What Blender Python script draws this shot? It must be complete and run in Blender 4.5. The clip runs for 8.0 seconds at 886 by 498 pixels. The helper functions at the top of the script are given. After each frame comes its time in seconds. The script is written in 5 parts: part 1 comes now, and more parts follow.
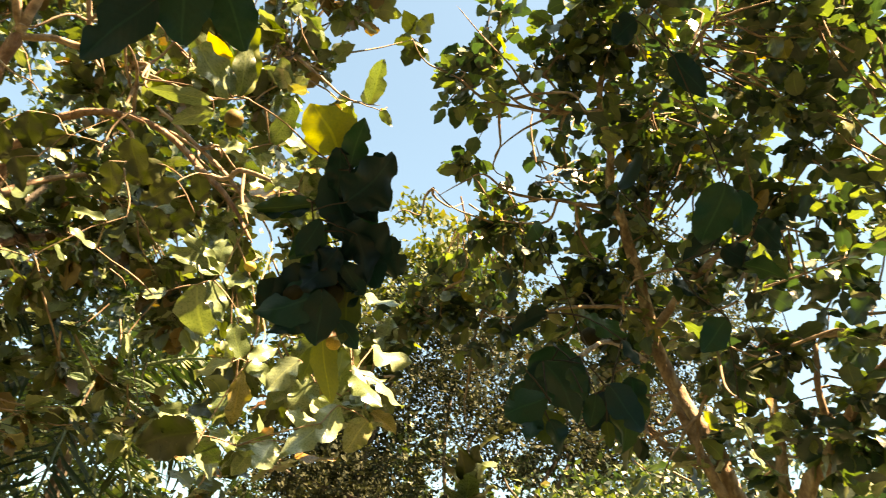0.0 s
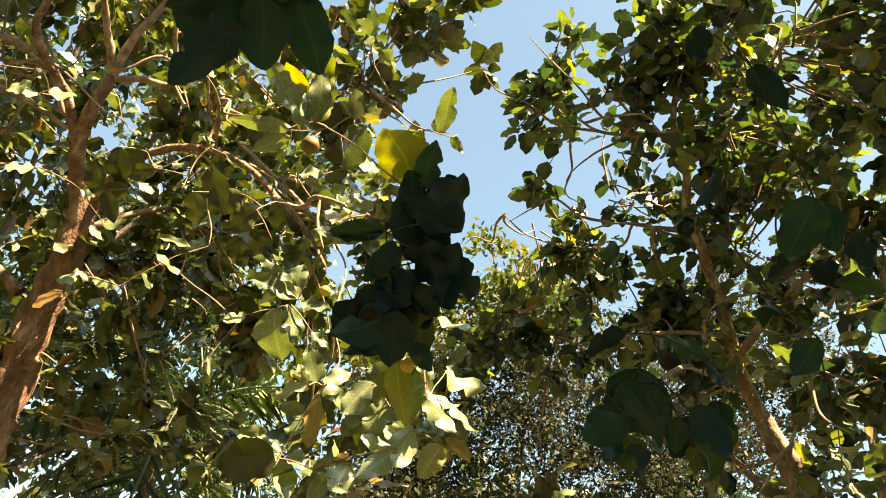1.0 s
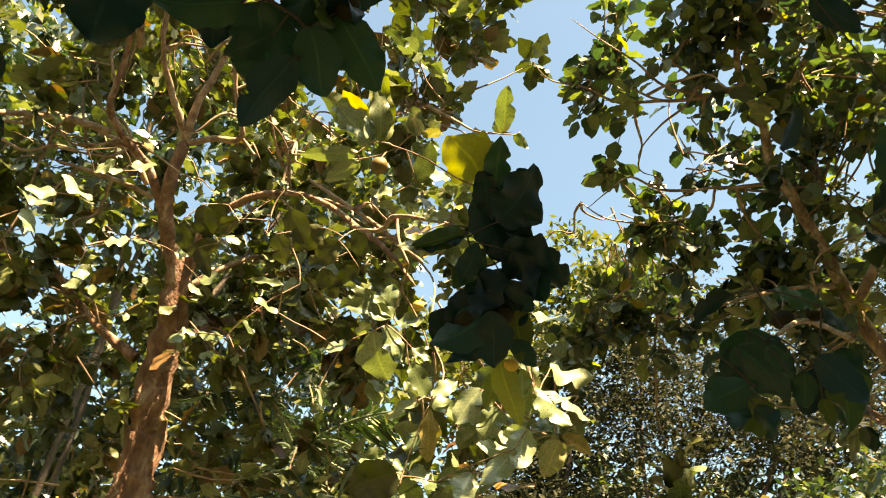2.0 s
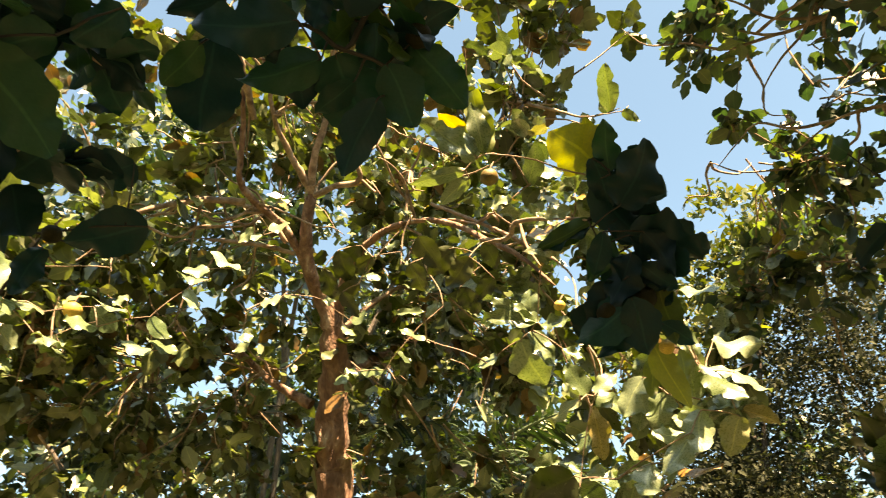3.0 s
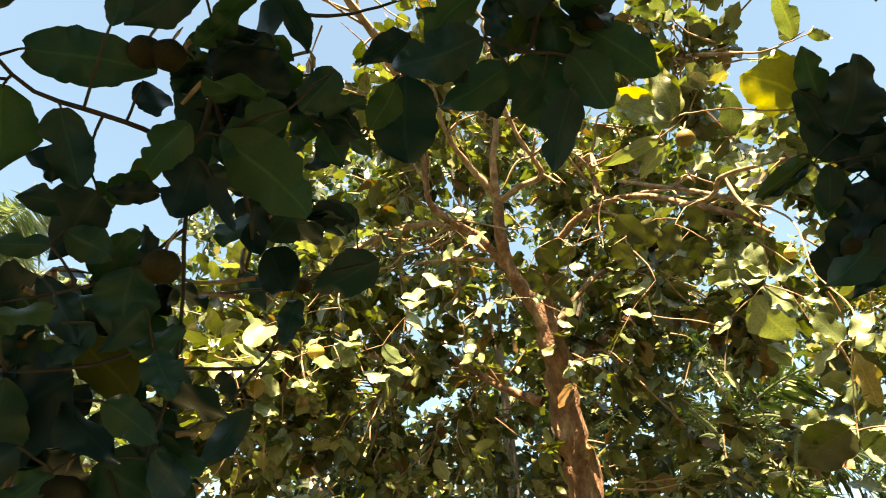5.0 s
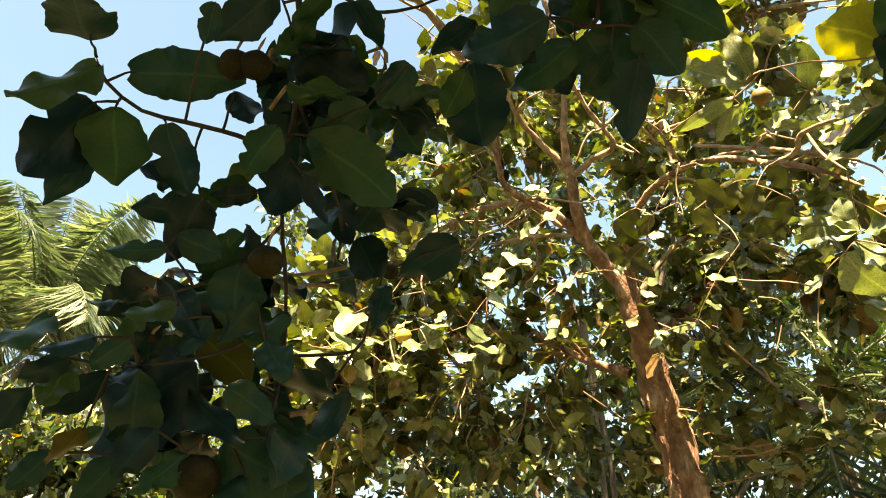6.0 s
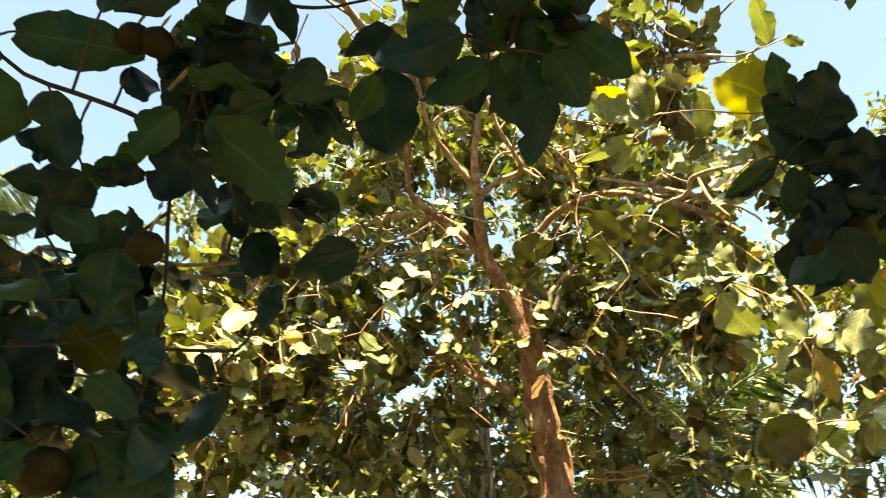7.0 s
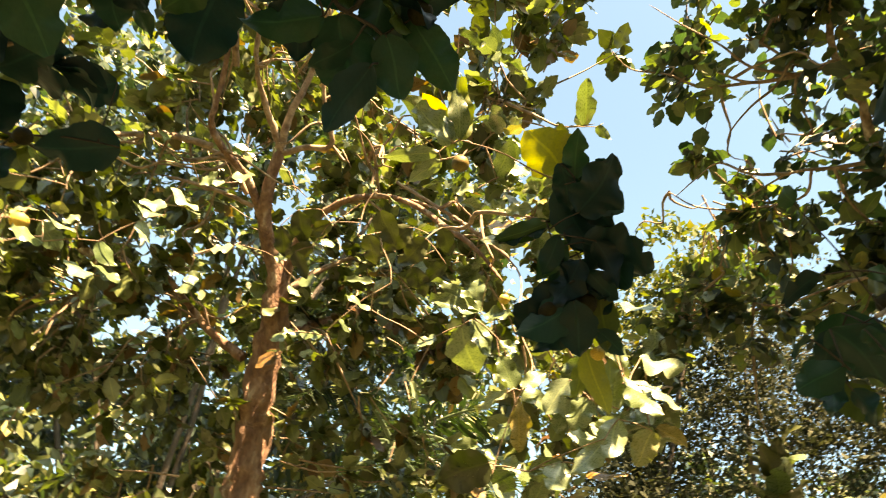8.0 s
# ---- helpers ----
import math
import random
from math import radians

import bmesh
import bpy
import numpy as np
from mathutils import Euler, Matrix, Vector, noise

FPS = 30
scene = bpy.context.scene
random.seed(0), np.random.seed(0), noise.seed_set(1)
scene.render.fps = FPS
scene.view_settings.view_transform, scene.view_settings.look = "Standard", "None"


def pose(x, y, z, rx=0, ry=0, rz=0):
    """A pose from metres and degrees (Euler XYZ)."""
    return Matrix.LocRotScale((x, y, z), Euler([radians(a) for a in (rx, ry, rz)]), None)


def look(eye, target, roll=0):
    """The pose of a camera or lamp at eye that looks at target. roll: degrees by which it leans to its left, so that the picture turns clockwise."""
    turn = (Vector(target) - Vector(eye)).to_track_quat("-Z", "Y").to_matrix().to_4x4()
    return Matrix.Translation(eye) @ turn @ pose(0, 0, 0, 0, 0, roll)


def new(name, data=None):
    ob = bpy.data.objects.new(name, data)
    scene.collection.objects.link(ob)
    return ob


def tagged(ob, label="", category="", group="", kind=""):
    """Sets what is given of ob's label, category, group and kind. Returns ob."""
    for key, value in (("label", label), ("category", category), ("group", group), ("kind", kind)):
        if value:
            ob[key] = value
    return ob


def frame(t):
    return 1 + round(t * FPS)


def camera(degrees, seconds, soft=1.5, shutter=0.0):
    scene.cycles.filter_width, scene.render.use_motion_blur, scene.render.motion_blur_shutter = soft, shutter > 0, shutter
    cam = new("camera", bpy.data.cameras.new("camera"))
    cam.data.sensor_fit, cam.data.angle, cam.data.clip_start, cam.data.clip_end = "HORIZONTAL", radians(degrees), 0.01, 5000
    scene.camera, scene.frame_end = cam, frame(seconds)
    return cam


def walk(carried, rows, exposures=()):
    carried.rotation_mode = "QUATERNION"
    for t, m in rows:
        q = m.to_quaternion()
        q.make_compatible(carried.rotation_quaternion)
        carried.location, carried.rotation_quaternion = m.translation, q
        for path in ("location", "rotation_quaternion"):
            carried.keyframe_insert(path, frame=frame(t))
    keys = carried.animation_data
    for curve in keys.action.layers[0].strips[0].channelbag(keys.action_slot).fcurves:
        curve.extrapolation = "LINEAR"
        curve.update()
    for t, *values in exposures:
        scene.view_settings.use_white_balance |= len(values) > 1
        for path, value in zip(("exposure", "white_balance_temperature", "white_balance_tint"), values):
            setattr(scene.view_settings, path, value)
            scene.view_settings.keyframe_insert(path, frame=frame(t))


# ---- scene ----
cam = camera(63.7, 8.0, soft=1.0, shutter=0.2)
PATH = [
    (0, (0.000, 0.000, 1.700), (-0.090, 1.701, 2.748), 6.06),
    (0.5, (-0.003, 0.022, 1.666), (-0.281, 1.672, 2.761), 9.04),
    (1, (-0.007, 0.034, 1.664), (-0.299, 1.674, 2.770), 9.19),
    (1.5, (-0.034, 0.053, 1.621), (-0.389, 1.669, 2.744), 6.15),
    (1.7, (-0.034, 0.049, 1.617), (-0.448, 1.651, 2.741), 5.36),
    (2.8, (0.049, 0.080, 1.650), (-0.741, 1.549, 2.753), -1.73),
    (3, (0.037, 0.070, 1.645), (-0.831, 1.482, 2.764), -1.36),
    (3.5, (0.005, 0.038, 1.635), (-0.978, 1.367, 2.761), -3.90),
    (4, (-0.019, 0.020, 1.629), (-1.072, 1.277, 2.774), -3.52),
    (4.5, (-0.024, -0.011, 1.623), (-1.168, 1.150, 2.783), -4.01),
    (5, (-0.032, -0.038, 1.620), (-1.271, 1.048, 2.752), -4.25),
    (5.2, (-0.033, -0.060, 1.608), (-1.310, 0.982, 2.741), -3.95),
    (6.3, (0.009, -0.089, 1.571), (-1.386, 0.828, 2.673), -4.25),
    (6.5, (0.003, -0.075, 1.566), (-1.355, 0.872, 2.687), -4.61),
    (7, (0.011, -0.060, 1.580), (-1.206, 1.074, 2.691), -3.73),
    (7.5, (0.025, -0.006, 1.571), (-0.968, 1.334, 2.674), 0.29),
    (8, (0.036, 0.022, 1.565), (-0.719, 1.513, 2.665), 6.27),
]
EXPOSURES = [(0.0, 3.00, 13950, 20), (0.6, 2.80, 12950, 20), (1.7, 2.81, 12750, 20), (2.8, 2.85, 12650, 20), (4.0, 2.88, 12650, 20), (5.2, 3.04, 12950, 20), (6.5, 3.21, 13650, 20), (7.0, 3.26, 13850, 20), (7.5, 3.22, 13950, 20), (8.0, 3.14, 13950, 20)]
walk(cam, [(t, look(eye, target, roll)) for t, eye, target, roll in PATH], EXPOSURES)

# ---- sky and sun ----
SUN_ELEVATION, SUN_FROM = radians(58), radians(-38)  # SUN_FROM: angle from +x towards +y
world = bpy.data.worlds.new("sky")
scene.world = world
world.use_nodes = True
sky = world.node_tree.nodes.new("ShaderNodeTexSky")
sky.sky_type, sky.sun_disc = "NISHITA", False
sky.sun_elevation, sky.sun_rotation = SUN_ELEVATION, radians(90) - SUN_FROM
sky.air_density, sky.dust_density, sky.ozone_density = 1.0, 1.9, 0.5
haze = world.node_tree.nodes.new("ShaderNodeMix")
haze.data_type, haze.blend_type = "RGBA", "MULTIPLY"
haze.inputs[0].default_value, haze.inputs[7].default_value = 1.0, (0.65, 1.04, 1.20, 1)
world.node_tree.links.new(sky.outputs[0], haze.inputs[6])
world.node_tree.links.new(haze.outputs[2], world.node_tree.nodes["Background"].inputs[0])
world.node_tree.nodes["Background"].inputs[1].default_value = 0.060

sun = new("sun", bpy.data.lights.new("sun", "SUN"))
sun.data.energy, sun.data.angle, sun.data.color = 5.0, radians(0.53), (1.0, 0.93, 0.80)
to_sun = Vector((math.cos(SUN_ELEVATION) * math.cos(SUN_FROM), math.cos(SUN_ELEVATION) * math.sin(SUN_FROM), math.sin(SUN_ELEVATION)))
sun.matrix_world = look(to_sun * 60, (0, 0, 0))


# ---- materials ----
def ramp(nodes, stops):
    node = nodes.new("ShaderNodeValToRGB")
    els = node.color_ramp.elements
    while len(els) < len(stops):
        els.new(0.5)
    for el, (at, col) in zip(els, stops):
        el.position, el.color = at, (*col, 1)
    return node


def leaf_material(name, stops, through_tint, by_object=False, thin=0.27, rough=0.45, veins=0.035, gloss=0.8, patchy=0.8):
    """A leaf: waxy above, thin enough to glow against the sun, each leaf of its own green."""
    mat = bpy.data.materials.new(name)
    mat.use_nodes = True
    nodes, links = mat.node_tree.nodes, mat.node_tree.links
    nodes.clear()
    out = nodes.new("ShaderNodeOutputMaterial")
    if by_object:
        pick = nodes.new("ShaderNodeObjectInfo").outputs["Random"]
    else:
        pick = nodes.new("ShaderNodeNewGeometry").outputs["Random Per Island"]
    tone = ramp(nodes, stops)
    links.new(pick, tone.inputs[0])
    uv = nodes.new("ShaderNodeUVMap")
    split = nodes.new("ShaderNodeSeparateXYZ")
    links.new(uv.outputs[0], split.inputs[0])
    # side veins: slanted bands that mirror at the midrib
    off = nodes.new("ShaderNodeMath")
    off.operation = "SUBTRACT"
    links.new(split.outputs[0], off.inputs[0])
    off.inputs[1].default_value = 0.5
    side = nodes.new("ShaderNodeMath")
    side.operation = "ABSOLUTE"
    links.new(off.outputs[0], side.inputs[0])
    slant = nodes.new("ShaderNodeMath")
    slant.operation = "MULTIPLY_ADD"
    links.new(side.outputs[0], slant.inputs[0])
    slant.inputs[1].default_value = -0.5
    links.new(split.outputs[1], slant.inputs[2])
    wave = nodes.new("ShaderNodeMath")
    wave.operation = "MULTIPLY"
    links.new(slant.outputs[0], wave.inputs[0])
    wave.inputs[1].default_value = 60.0
    sine = nodes.new("ShaderNodeMath")
    sine.operation = "SINE"
    links.new(wave.outputs[0], sine.inputs[0])
    # blotches and specks
    where = nodes.new("ShaderNodeTexCoord")
    blotch = nodes.new("ShaderNodeTexNoise")
    blotch.inputs["Scale"].default_value, blotch.inputs["Detail"].default_value = 22.0, 5.0
    links.new(where.outputs["Object"], blotch.inputs["Vector"])
    worn = ramp(nodes, [(0.0, (0.5, 0.52, 0.45)), (0.42, (0.88, 0.92, 0.88)), (0.6, (1.05, 1.05, 1.0)), (0.8, (1.4, 1.28, 0.95))])
    links.new(blotch.outputs[0], worn.inputs[0])
    dye = nodes.new("ShaderNodeMix")
    dye.data_type, dye.blend_type = "RGBA", "MULTIPLY"
    dye.inputs[0].default_value = patchy
    links.new(tone.outputs[0], dye.inputs[6])
    links.new(worn.outputs[0], dye.inputs[7])
    # a pale midrib and faint pale side veins
    rib = ramp(nodes, [(0.0, (1, 1, 1)), (0.022, (0.8, 0.8, 0.8)), (0.034, (0, 0, 0))])
    links.new(side.outputs[0], rib.inputs[0])
    thread = ramp(nodes, [(0.955, (0, 0, 0)), (1.0, (0.22, 0.22, 0.22))])
    links.new(sine.outputs[0], thread.inputs[0])
    lines = nodes.new("ShaderNodeMath")
    lines.operation = "MAXIMUM"
    links.new(rib.outputs[0], lines.inputs[0])
    links.new(thread.outputs[0], lines.inputs[1])
    much = nodes.new("ShaderNodeMath")
    much.operation = "MULTIPLY"
    links.new(lines.outputs[0], much.inputs[0])
    much.inputs[1].default_value = 0.8 if veins else 0.0
    veined = nodes.new("ShaderNodeMix")
    veined.data_type, veined.blend_type = "RGBA", "MULTIPLY"
    veined.inputs[7].default_value = (1.8, 1.65, 1.5, 1)
    links.new(much.outputs[0], veined.inputs[0])
    links.new(dye.outputs[2], veined.inputs[6])
    dye = veined
    # the wax is worn in places
    wax = ramp(nodes, [(0.3, (rough - 0.1 * patchy,) * 3), (0.7, (rough + 0.2 * patchy,) * 3)])
    links.new(blotch.outputs[0], wax.inputs[0])
    body = nodes.new("ShaderNodeBsdfPrincipled")
    links.new(wax.outputs[0], body.inputs["Roughness"])
    body.inputs["Specular IOR Level"].default_value = gloss
    links.new(dye.outputs[2], body.inputs["Base Color"])
    bump = nodes.new("ShaderNodeBump")
    bump.inputs["Strength"].default_value, bump.inputs["Distance"].default_value = veins, 0.004
    links.new(sine.outputs[0], bump.inputs["Height"])
    links.new(bump.outputs[0], body.inputs["Normal"])
    glow = nodes.new("ShaderNodeBsdfTranslucent")
    tint = nodes.new("ShaderNodeMix")
    tint.data_type, tint.blend_type = "RGBA", "MULTIPLY"
    tint.inputs[0].default_value = 1.0
    tint.inputs[7].default_value = (*through_tint, 1)
    links.new(dye.outputs[2], tint.inputs[6])
    links.new(tint.outputs[2], glow.inputs[0])
    mix = nodes.new("ShaderNodeMixShader")
    mix.inputs[0].default_value = thin
    links.new(body.outputs[0], mix.inputs[1])
    links.new(glow.outputs[0], mix.inputs[2])
    links.new(mix.outputs[0], out.inputs[0])
    return mat


def rough_material(name, stops, scale=6.0, stretch=(1, 1, 1), rough=0.85, relief=0.5, depth=0.02, fine=60.0, gloss=0.5):
    """Bark, soil, fruit skin: noise at two scales, in colour and in relief."""
    mat = bpy.data.materials.new(name)
    mat.use_nodes = True
    nodes, links = mat.node_tree.nodes, mat.node_tree.links
    body = nodes["Principled BSDF"]
    body.inputs["Roughness"].default_value, body.inputs["Specular IOR Level"].default_value = rough, gloss
    where = nodes.new("ShaderNodeTexCoord")
    pull = nodes.new("ShaderNodeMapping")
    pull.inputs["Scale"].default_value = stretch
    links.new(where.outputs["Object"], pull.inputs[0])
    large, small = nodes.new("ShaderNodeTexNoise"), nodes.new("ShaderNodeTexNoise")
    large.inputs["Scale"].default_value, large.inputs["Detail"].default_value = scale, 6.0
    small.inputs["Scale"].default_value, small.inputs["Detail"].default_value = fine, 4.0
    for node in (large, small):
        links.new(pull.outputs[0], node.inputs["Vector"])
    tone = ramp(nodes, stops)
    links.new(large.outputs[0], tone.inputs[0])
    grain = ramp(nodes, [(0.3, (0.7, 0.7, 0.7)), (0.7, (1.2, 1.2, 1.2))])
    links.new(small.outputs[0], grain.inputs[0])
    dye = nodes.new("ShaderNodeMix")
    dye.data_type, dye.blend_type = "RGBA", "MULTIPLY"
    dye.inputs[0].default_value = 1.0
    links.new(tone.outputs[0], dye.inputs[6])
    links.new(grain.outputs[0], dye.inputs[7])
    links.new(dye.outputs[2], body.inputs["Base Color"])
    add = nodes.new("ShaderNodeMath")
    add.operation = "ADD"
    links.new(large.outputs[0], add.inputs[0])
    links.new(small.outputs[0], add.inputs[1])
    bump = nodes.new("ShaderNodeBump")
    bump.inputs["Strength"].default_value, bump.inputs["Distance"].default_value = relief, depth
    links.new(add.outputs[0], bump.inputs["Height"])
    links.new(bump.outputs[0], body.inputs["Normal"])
    return mat


GREENS = [(0.0, (0.026, 0.037, 0.007)), (0.4, (0.052, 0.068, 0.014)), (0.70, (0.108, 0.136, 0.050)), (0.90, (0.23, 0.265, 0.165)), (0.915, (0.17, 0.10, 0.035)), (1.0, (0.085, 0.038, 0.018))]
# shade put into the colour: greens darker than the leaves' own
SHADED = [(0.0, (0.004, 0.017, 0.022)), (0.4, (0.006, 0.030, 0.034)), (0.72, (0.011, 0.047, 0.036)), (0.92, (0.020, 0.062, 0.028)), (0.97, (0.048, 0.070, 0.018)), (1.0, (0.085, 0.058, 0.016))]
THROUGH = (1.20, 1.42, 0.42)
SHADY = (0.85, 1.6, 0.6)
crown_leaf = leaf_material("crown_leaf", GREENS, THROUGH, thin=0.22, rough=0.31, gloss=0.85)
# OLIVE: the young tree's own green; on main_tree sprays, shade put into the colour
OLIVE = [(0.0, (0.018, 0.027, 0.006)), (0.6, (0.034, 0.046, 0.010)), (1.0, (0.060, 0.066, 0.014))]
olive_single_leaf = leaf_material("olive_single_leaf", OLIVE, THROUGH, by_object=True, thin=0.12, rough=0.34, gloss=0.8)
# paler copy of GREENS for the single leaves: sunshine put into the colour
SUNLIT = [(0.0, (0.062, 0.098, 0.040)), (0.5, (0.118, 0.165, 0.084)), (0.94, (0.22, 0.270, 0.170)), (0.985, (0.27, 0.18, 0.045)), (1.0, (0.19, 0.08, 0.025))]
single_leaf = leaf_material("single_leaf", SUNLIT, THROUGH, by_object=True, thin=0.15, rough=0.28, gloss=1.0)
YELLOWING = [(0.0, (0.115, 0.155, 0.030)), (0.5, (0.20, 0.225, 0.040)), (0.85, (0.29, 0.265, 0.040)), (1.0, (0.34, 0.19, 0.025))]
yellow_single_leaf = leaf_material("yellow_single_leaf", YELLOWING, (1.4, 1.5, 0.55), by_object=True, thin=0.26)
VIVID = [(0.0, (0.010, 0.026, 0.025)), (0.4, (0.028, 0.054, 0.036)), (0.72, (0.088, 0.112, 0.046)), (0.96, (0.17, 0.185, 0.080)), (0.99, (0.24, 0.21, 0.05)), (1.0, (0.24, 0.12, 0.03))]
vivid_leaf = leaf_material("vivid_leaf", VIVID, (1.25, 1.75, 0.5), thin=0.28, rough=0.36, gloss=0.9)
vivid_single_leaf = leaf_material("vivid_single_leaf", VIVID, (1.25, 1.75, 0.5), by_object=True, thin=0.28, rough=0.36, gloss=0.9)
shaded_leaf = leaf_material("shaded_leaf", SHADED, SHADY, thin=0.2, rough=0.36, gloss=0.22, patchy=0.55)
shaded_single_leaf = leaf_material("shaded_single_leaf", SHADED, SHADY, by_object=True, thin=0.2, rough=0.36, gloss=0.22, patchy=0.55)
fine_leaf = leaf_material("fine_leaf", [(0.0, (0.022, 0.028, 0.018)), (0.6, (0.036, 0.042, 0.025)), (1.0, (0.060, 0.062, 0.036))], (1.4, 1.5, 0.9), thin=0.22, rough=0.6, veins=0.0, gloss=0.15)
bush_leaf = leaf_material("bush_leaf", [(0.0, (0.036, 0.055, 0.016)), (0.6, (0.080, 0.102, 0.030)), (0.9, (0.15, 0.16, 0.05)), (1.0, (0.20, 0.15, 0.04))], (1.5, 1.6, 0.5), thin=0.25, rough=0.5, veins=0.0, gloss=0.4)
palm_leaf = leaf_material("palm_leaf", [(0.0, (0.036, 0.064, 0.034)), (0.6, (0.096, 0.138, 0.082)), (1.0, (0.26, 0.29, 0.22))], (1.1, 1.35, 0.8), rough=0.35, veins=0.0)
fern_leaf = leaf_material("fern_leaf", [(0.0, (0.008, 0.024, 0.010)), (1.0, (0.024, 0.048, 0.016))], (1.6, 1.9, 0.8), thin=0.18, rough=0.45, veins=0.0, gloss=0.4)
bark = rough_material("bark", [(0.25, (0.085, 0.040, 0.028)), (0.45, (0.175, 0.092, 0.060)), (0.60, (0.29, 0.172, 0.118)), (0.72, (0.48, 0.39, 0.31))], scale=13.0, stretch=(1, 1, 0.4), relief=0.75)
pale_bark = rough_material("pale_bark", [(0.25, (0.12, 0.070, 0.045)), (0.5, (0.26, 0.175, 0.118)), (0.72, (0.50, 0.40, 0.31))], scale=15.0, stretch=(1, 1, 0.45), relief=0.7, depth=0.015)
twig_bark = rough_material("twig_bark", [(0.3, (0.13, 0.075, 0.046)), (0.7, (0.40, 0.29, 0.21))], scale=14.0, relief=0.3, depth=0.004)
# darker copy of twig_bark: shade on near wood and stalks put into the colour
shaded_twig = rough_material("shaded_twig", [(0.3, (0.015, 0.013, 0.012)), (0.7, (0.042, 0.033, 0.026))], scale=14.0, relief=0.3, depth=0.004)
grey_bark = rough_material("grey_bark", [(0.3, (0.056, 0.043, 0.034)), (0.7, (0.130, 0.105, 0.084))], scale=6.0, stretch=(1, 1, 0.4), relief=0.7)
# brownish green skin darkened: the shade the fruit hangs in is in the colour
shaded_fruit_skin = rough_material("shaded_fruit_skin", [(0.3, (0.010, 0.010, 0.005)), (0.5, (0.019, 0.017, 0.007)), (0.7, (0.034, 0.028, 0.012))], scale=18.0, rough=0.75, gloss=0.15, relief=0.2, depth=0.003, fine=240.0)
amber_skin = rough_material("amber_skin", [(0.3, (0.07, 0.055, 0.012)), (0.5, (0.14, 0.095, 0.020)), (0.7, (0.22, 0.14, 0.030))], scale=18.0, rough=0.6, relief=0.2, depth=0.003, fine=240.0)
ripe_skin = rough_material("ripe_skin", [(0.3, (0.45, 0.28, 0.05)), (0.7, (0.62, 0.42, 0.10))], scale=18.0, rough=0.6, relief=0.2, depth=0.003, fine=240.0)
soil = rough_material("soil", [(0.3, (0.042, 0.058, 0.024)), (0.45, (0.076, 0.080, 0.038)), (0.62, (0.122, 0.106, 0.058)), (0.85, (0.20, 0.155, 0.098))], scale=0.6, rough=0.95, relief=0.8, depth=0.05, fine=14.0)


# ---- mesh helpers ----
def quads(name, verts, faces, material, uvs=None, smooth=True):
    """A mesh from arrays of places and of four-cornered faces."""
    mesh = bpy.data.meshes.new(name)
    verts, faces = np.asarray(verts, np.float32).reshape(-1, 3), np.asarray(faces, np.int32).reshape(-1, 4)
    mesh.vertices.add(len(verts))
    mesh.vertices.foreach_set("co", verts.ravel())
    mesh.loops.add(faces.size)
    mesh.loops.foreach_set("vertex_index", faces.ravel())
    mesh.polygons.add(len(faces))
    mesh.polygons.foreach_set("loop_start", np.arange(0, faces.size, 4, dtype=np.int32))
    mesh.polygons.foreach_set("use_smooth", np.full(len(faces), smooth))
    if uvs is not None:
        layer = mesh.uv_layers.new(name="UVMap")
        layer.data.foreach_set("uv", np.asarray(uvs, np.float32).reshape(-1, 2)[faces.ravel()].ravel())
    mesh.materials.append(material)
    mesh.update(calc_edges=True)
    mesh.validate()
    return mesh


def part(name, mesh, parent, label="", kind=""):
    """Links a mesh with world coordinates as one part under a thing or a part."""
    ob = new(name, mesh)
    ob.parent = parent
    base = parent.location if parent.type == "EMPTY" else parent.parent.location
    ob.matrix_parent_inverse = Matrix.Translation(-base) if parent.type == "EMPTY" else Matrix()
    return tagged(ob, label, kind=kind)


def thing(name, place, label, category, group=""):
    ob = new(name)
    ob.location = place
    ob.empty_display_size = 0.2
    return tagged(ob, label, category, group)


def unit(v):
    return v / (np.linalg.norm(v, axis=-1, keepdims=True) + 1e-9)


def smooth_line(points, step):
    """Points with radii, rounded off between (Catmull-Rom)."""
    p = np.array(points, float)
    p = np.vstack([2 * p[0] - p[1], p, 2 * p[-1] - p[-2]])
    rows = []
    for a, b, c, d in zip(p[:-3], p[1:-2], p[2:-1], p[3:]):
        n = max(2, int(np.linalg.norm(c[:3] - b[:3]) / step))
        u = np.linspace(0, 1, n, endpoint=False)[:, None]
        rows.append(0.5 * (2 * b + (c - a) * u + (2 * a - 5 * b + 4 * c - d) * u**2 + (3 * b - 3 * c + d - a) * u**3))
    rows = np.vstack(rows + [p[-2:-1]])
    rows[:, 3] = np.maximum(rows[:, 3], 0.0012)
    return rows


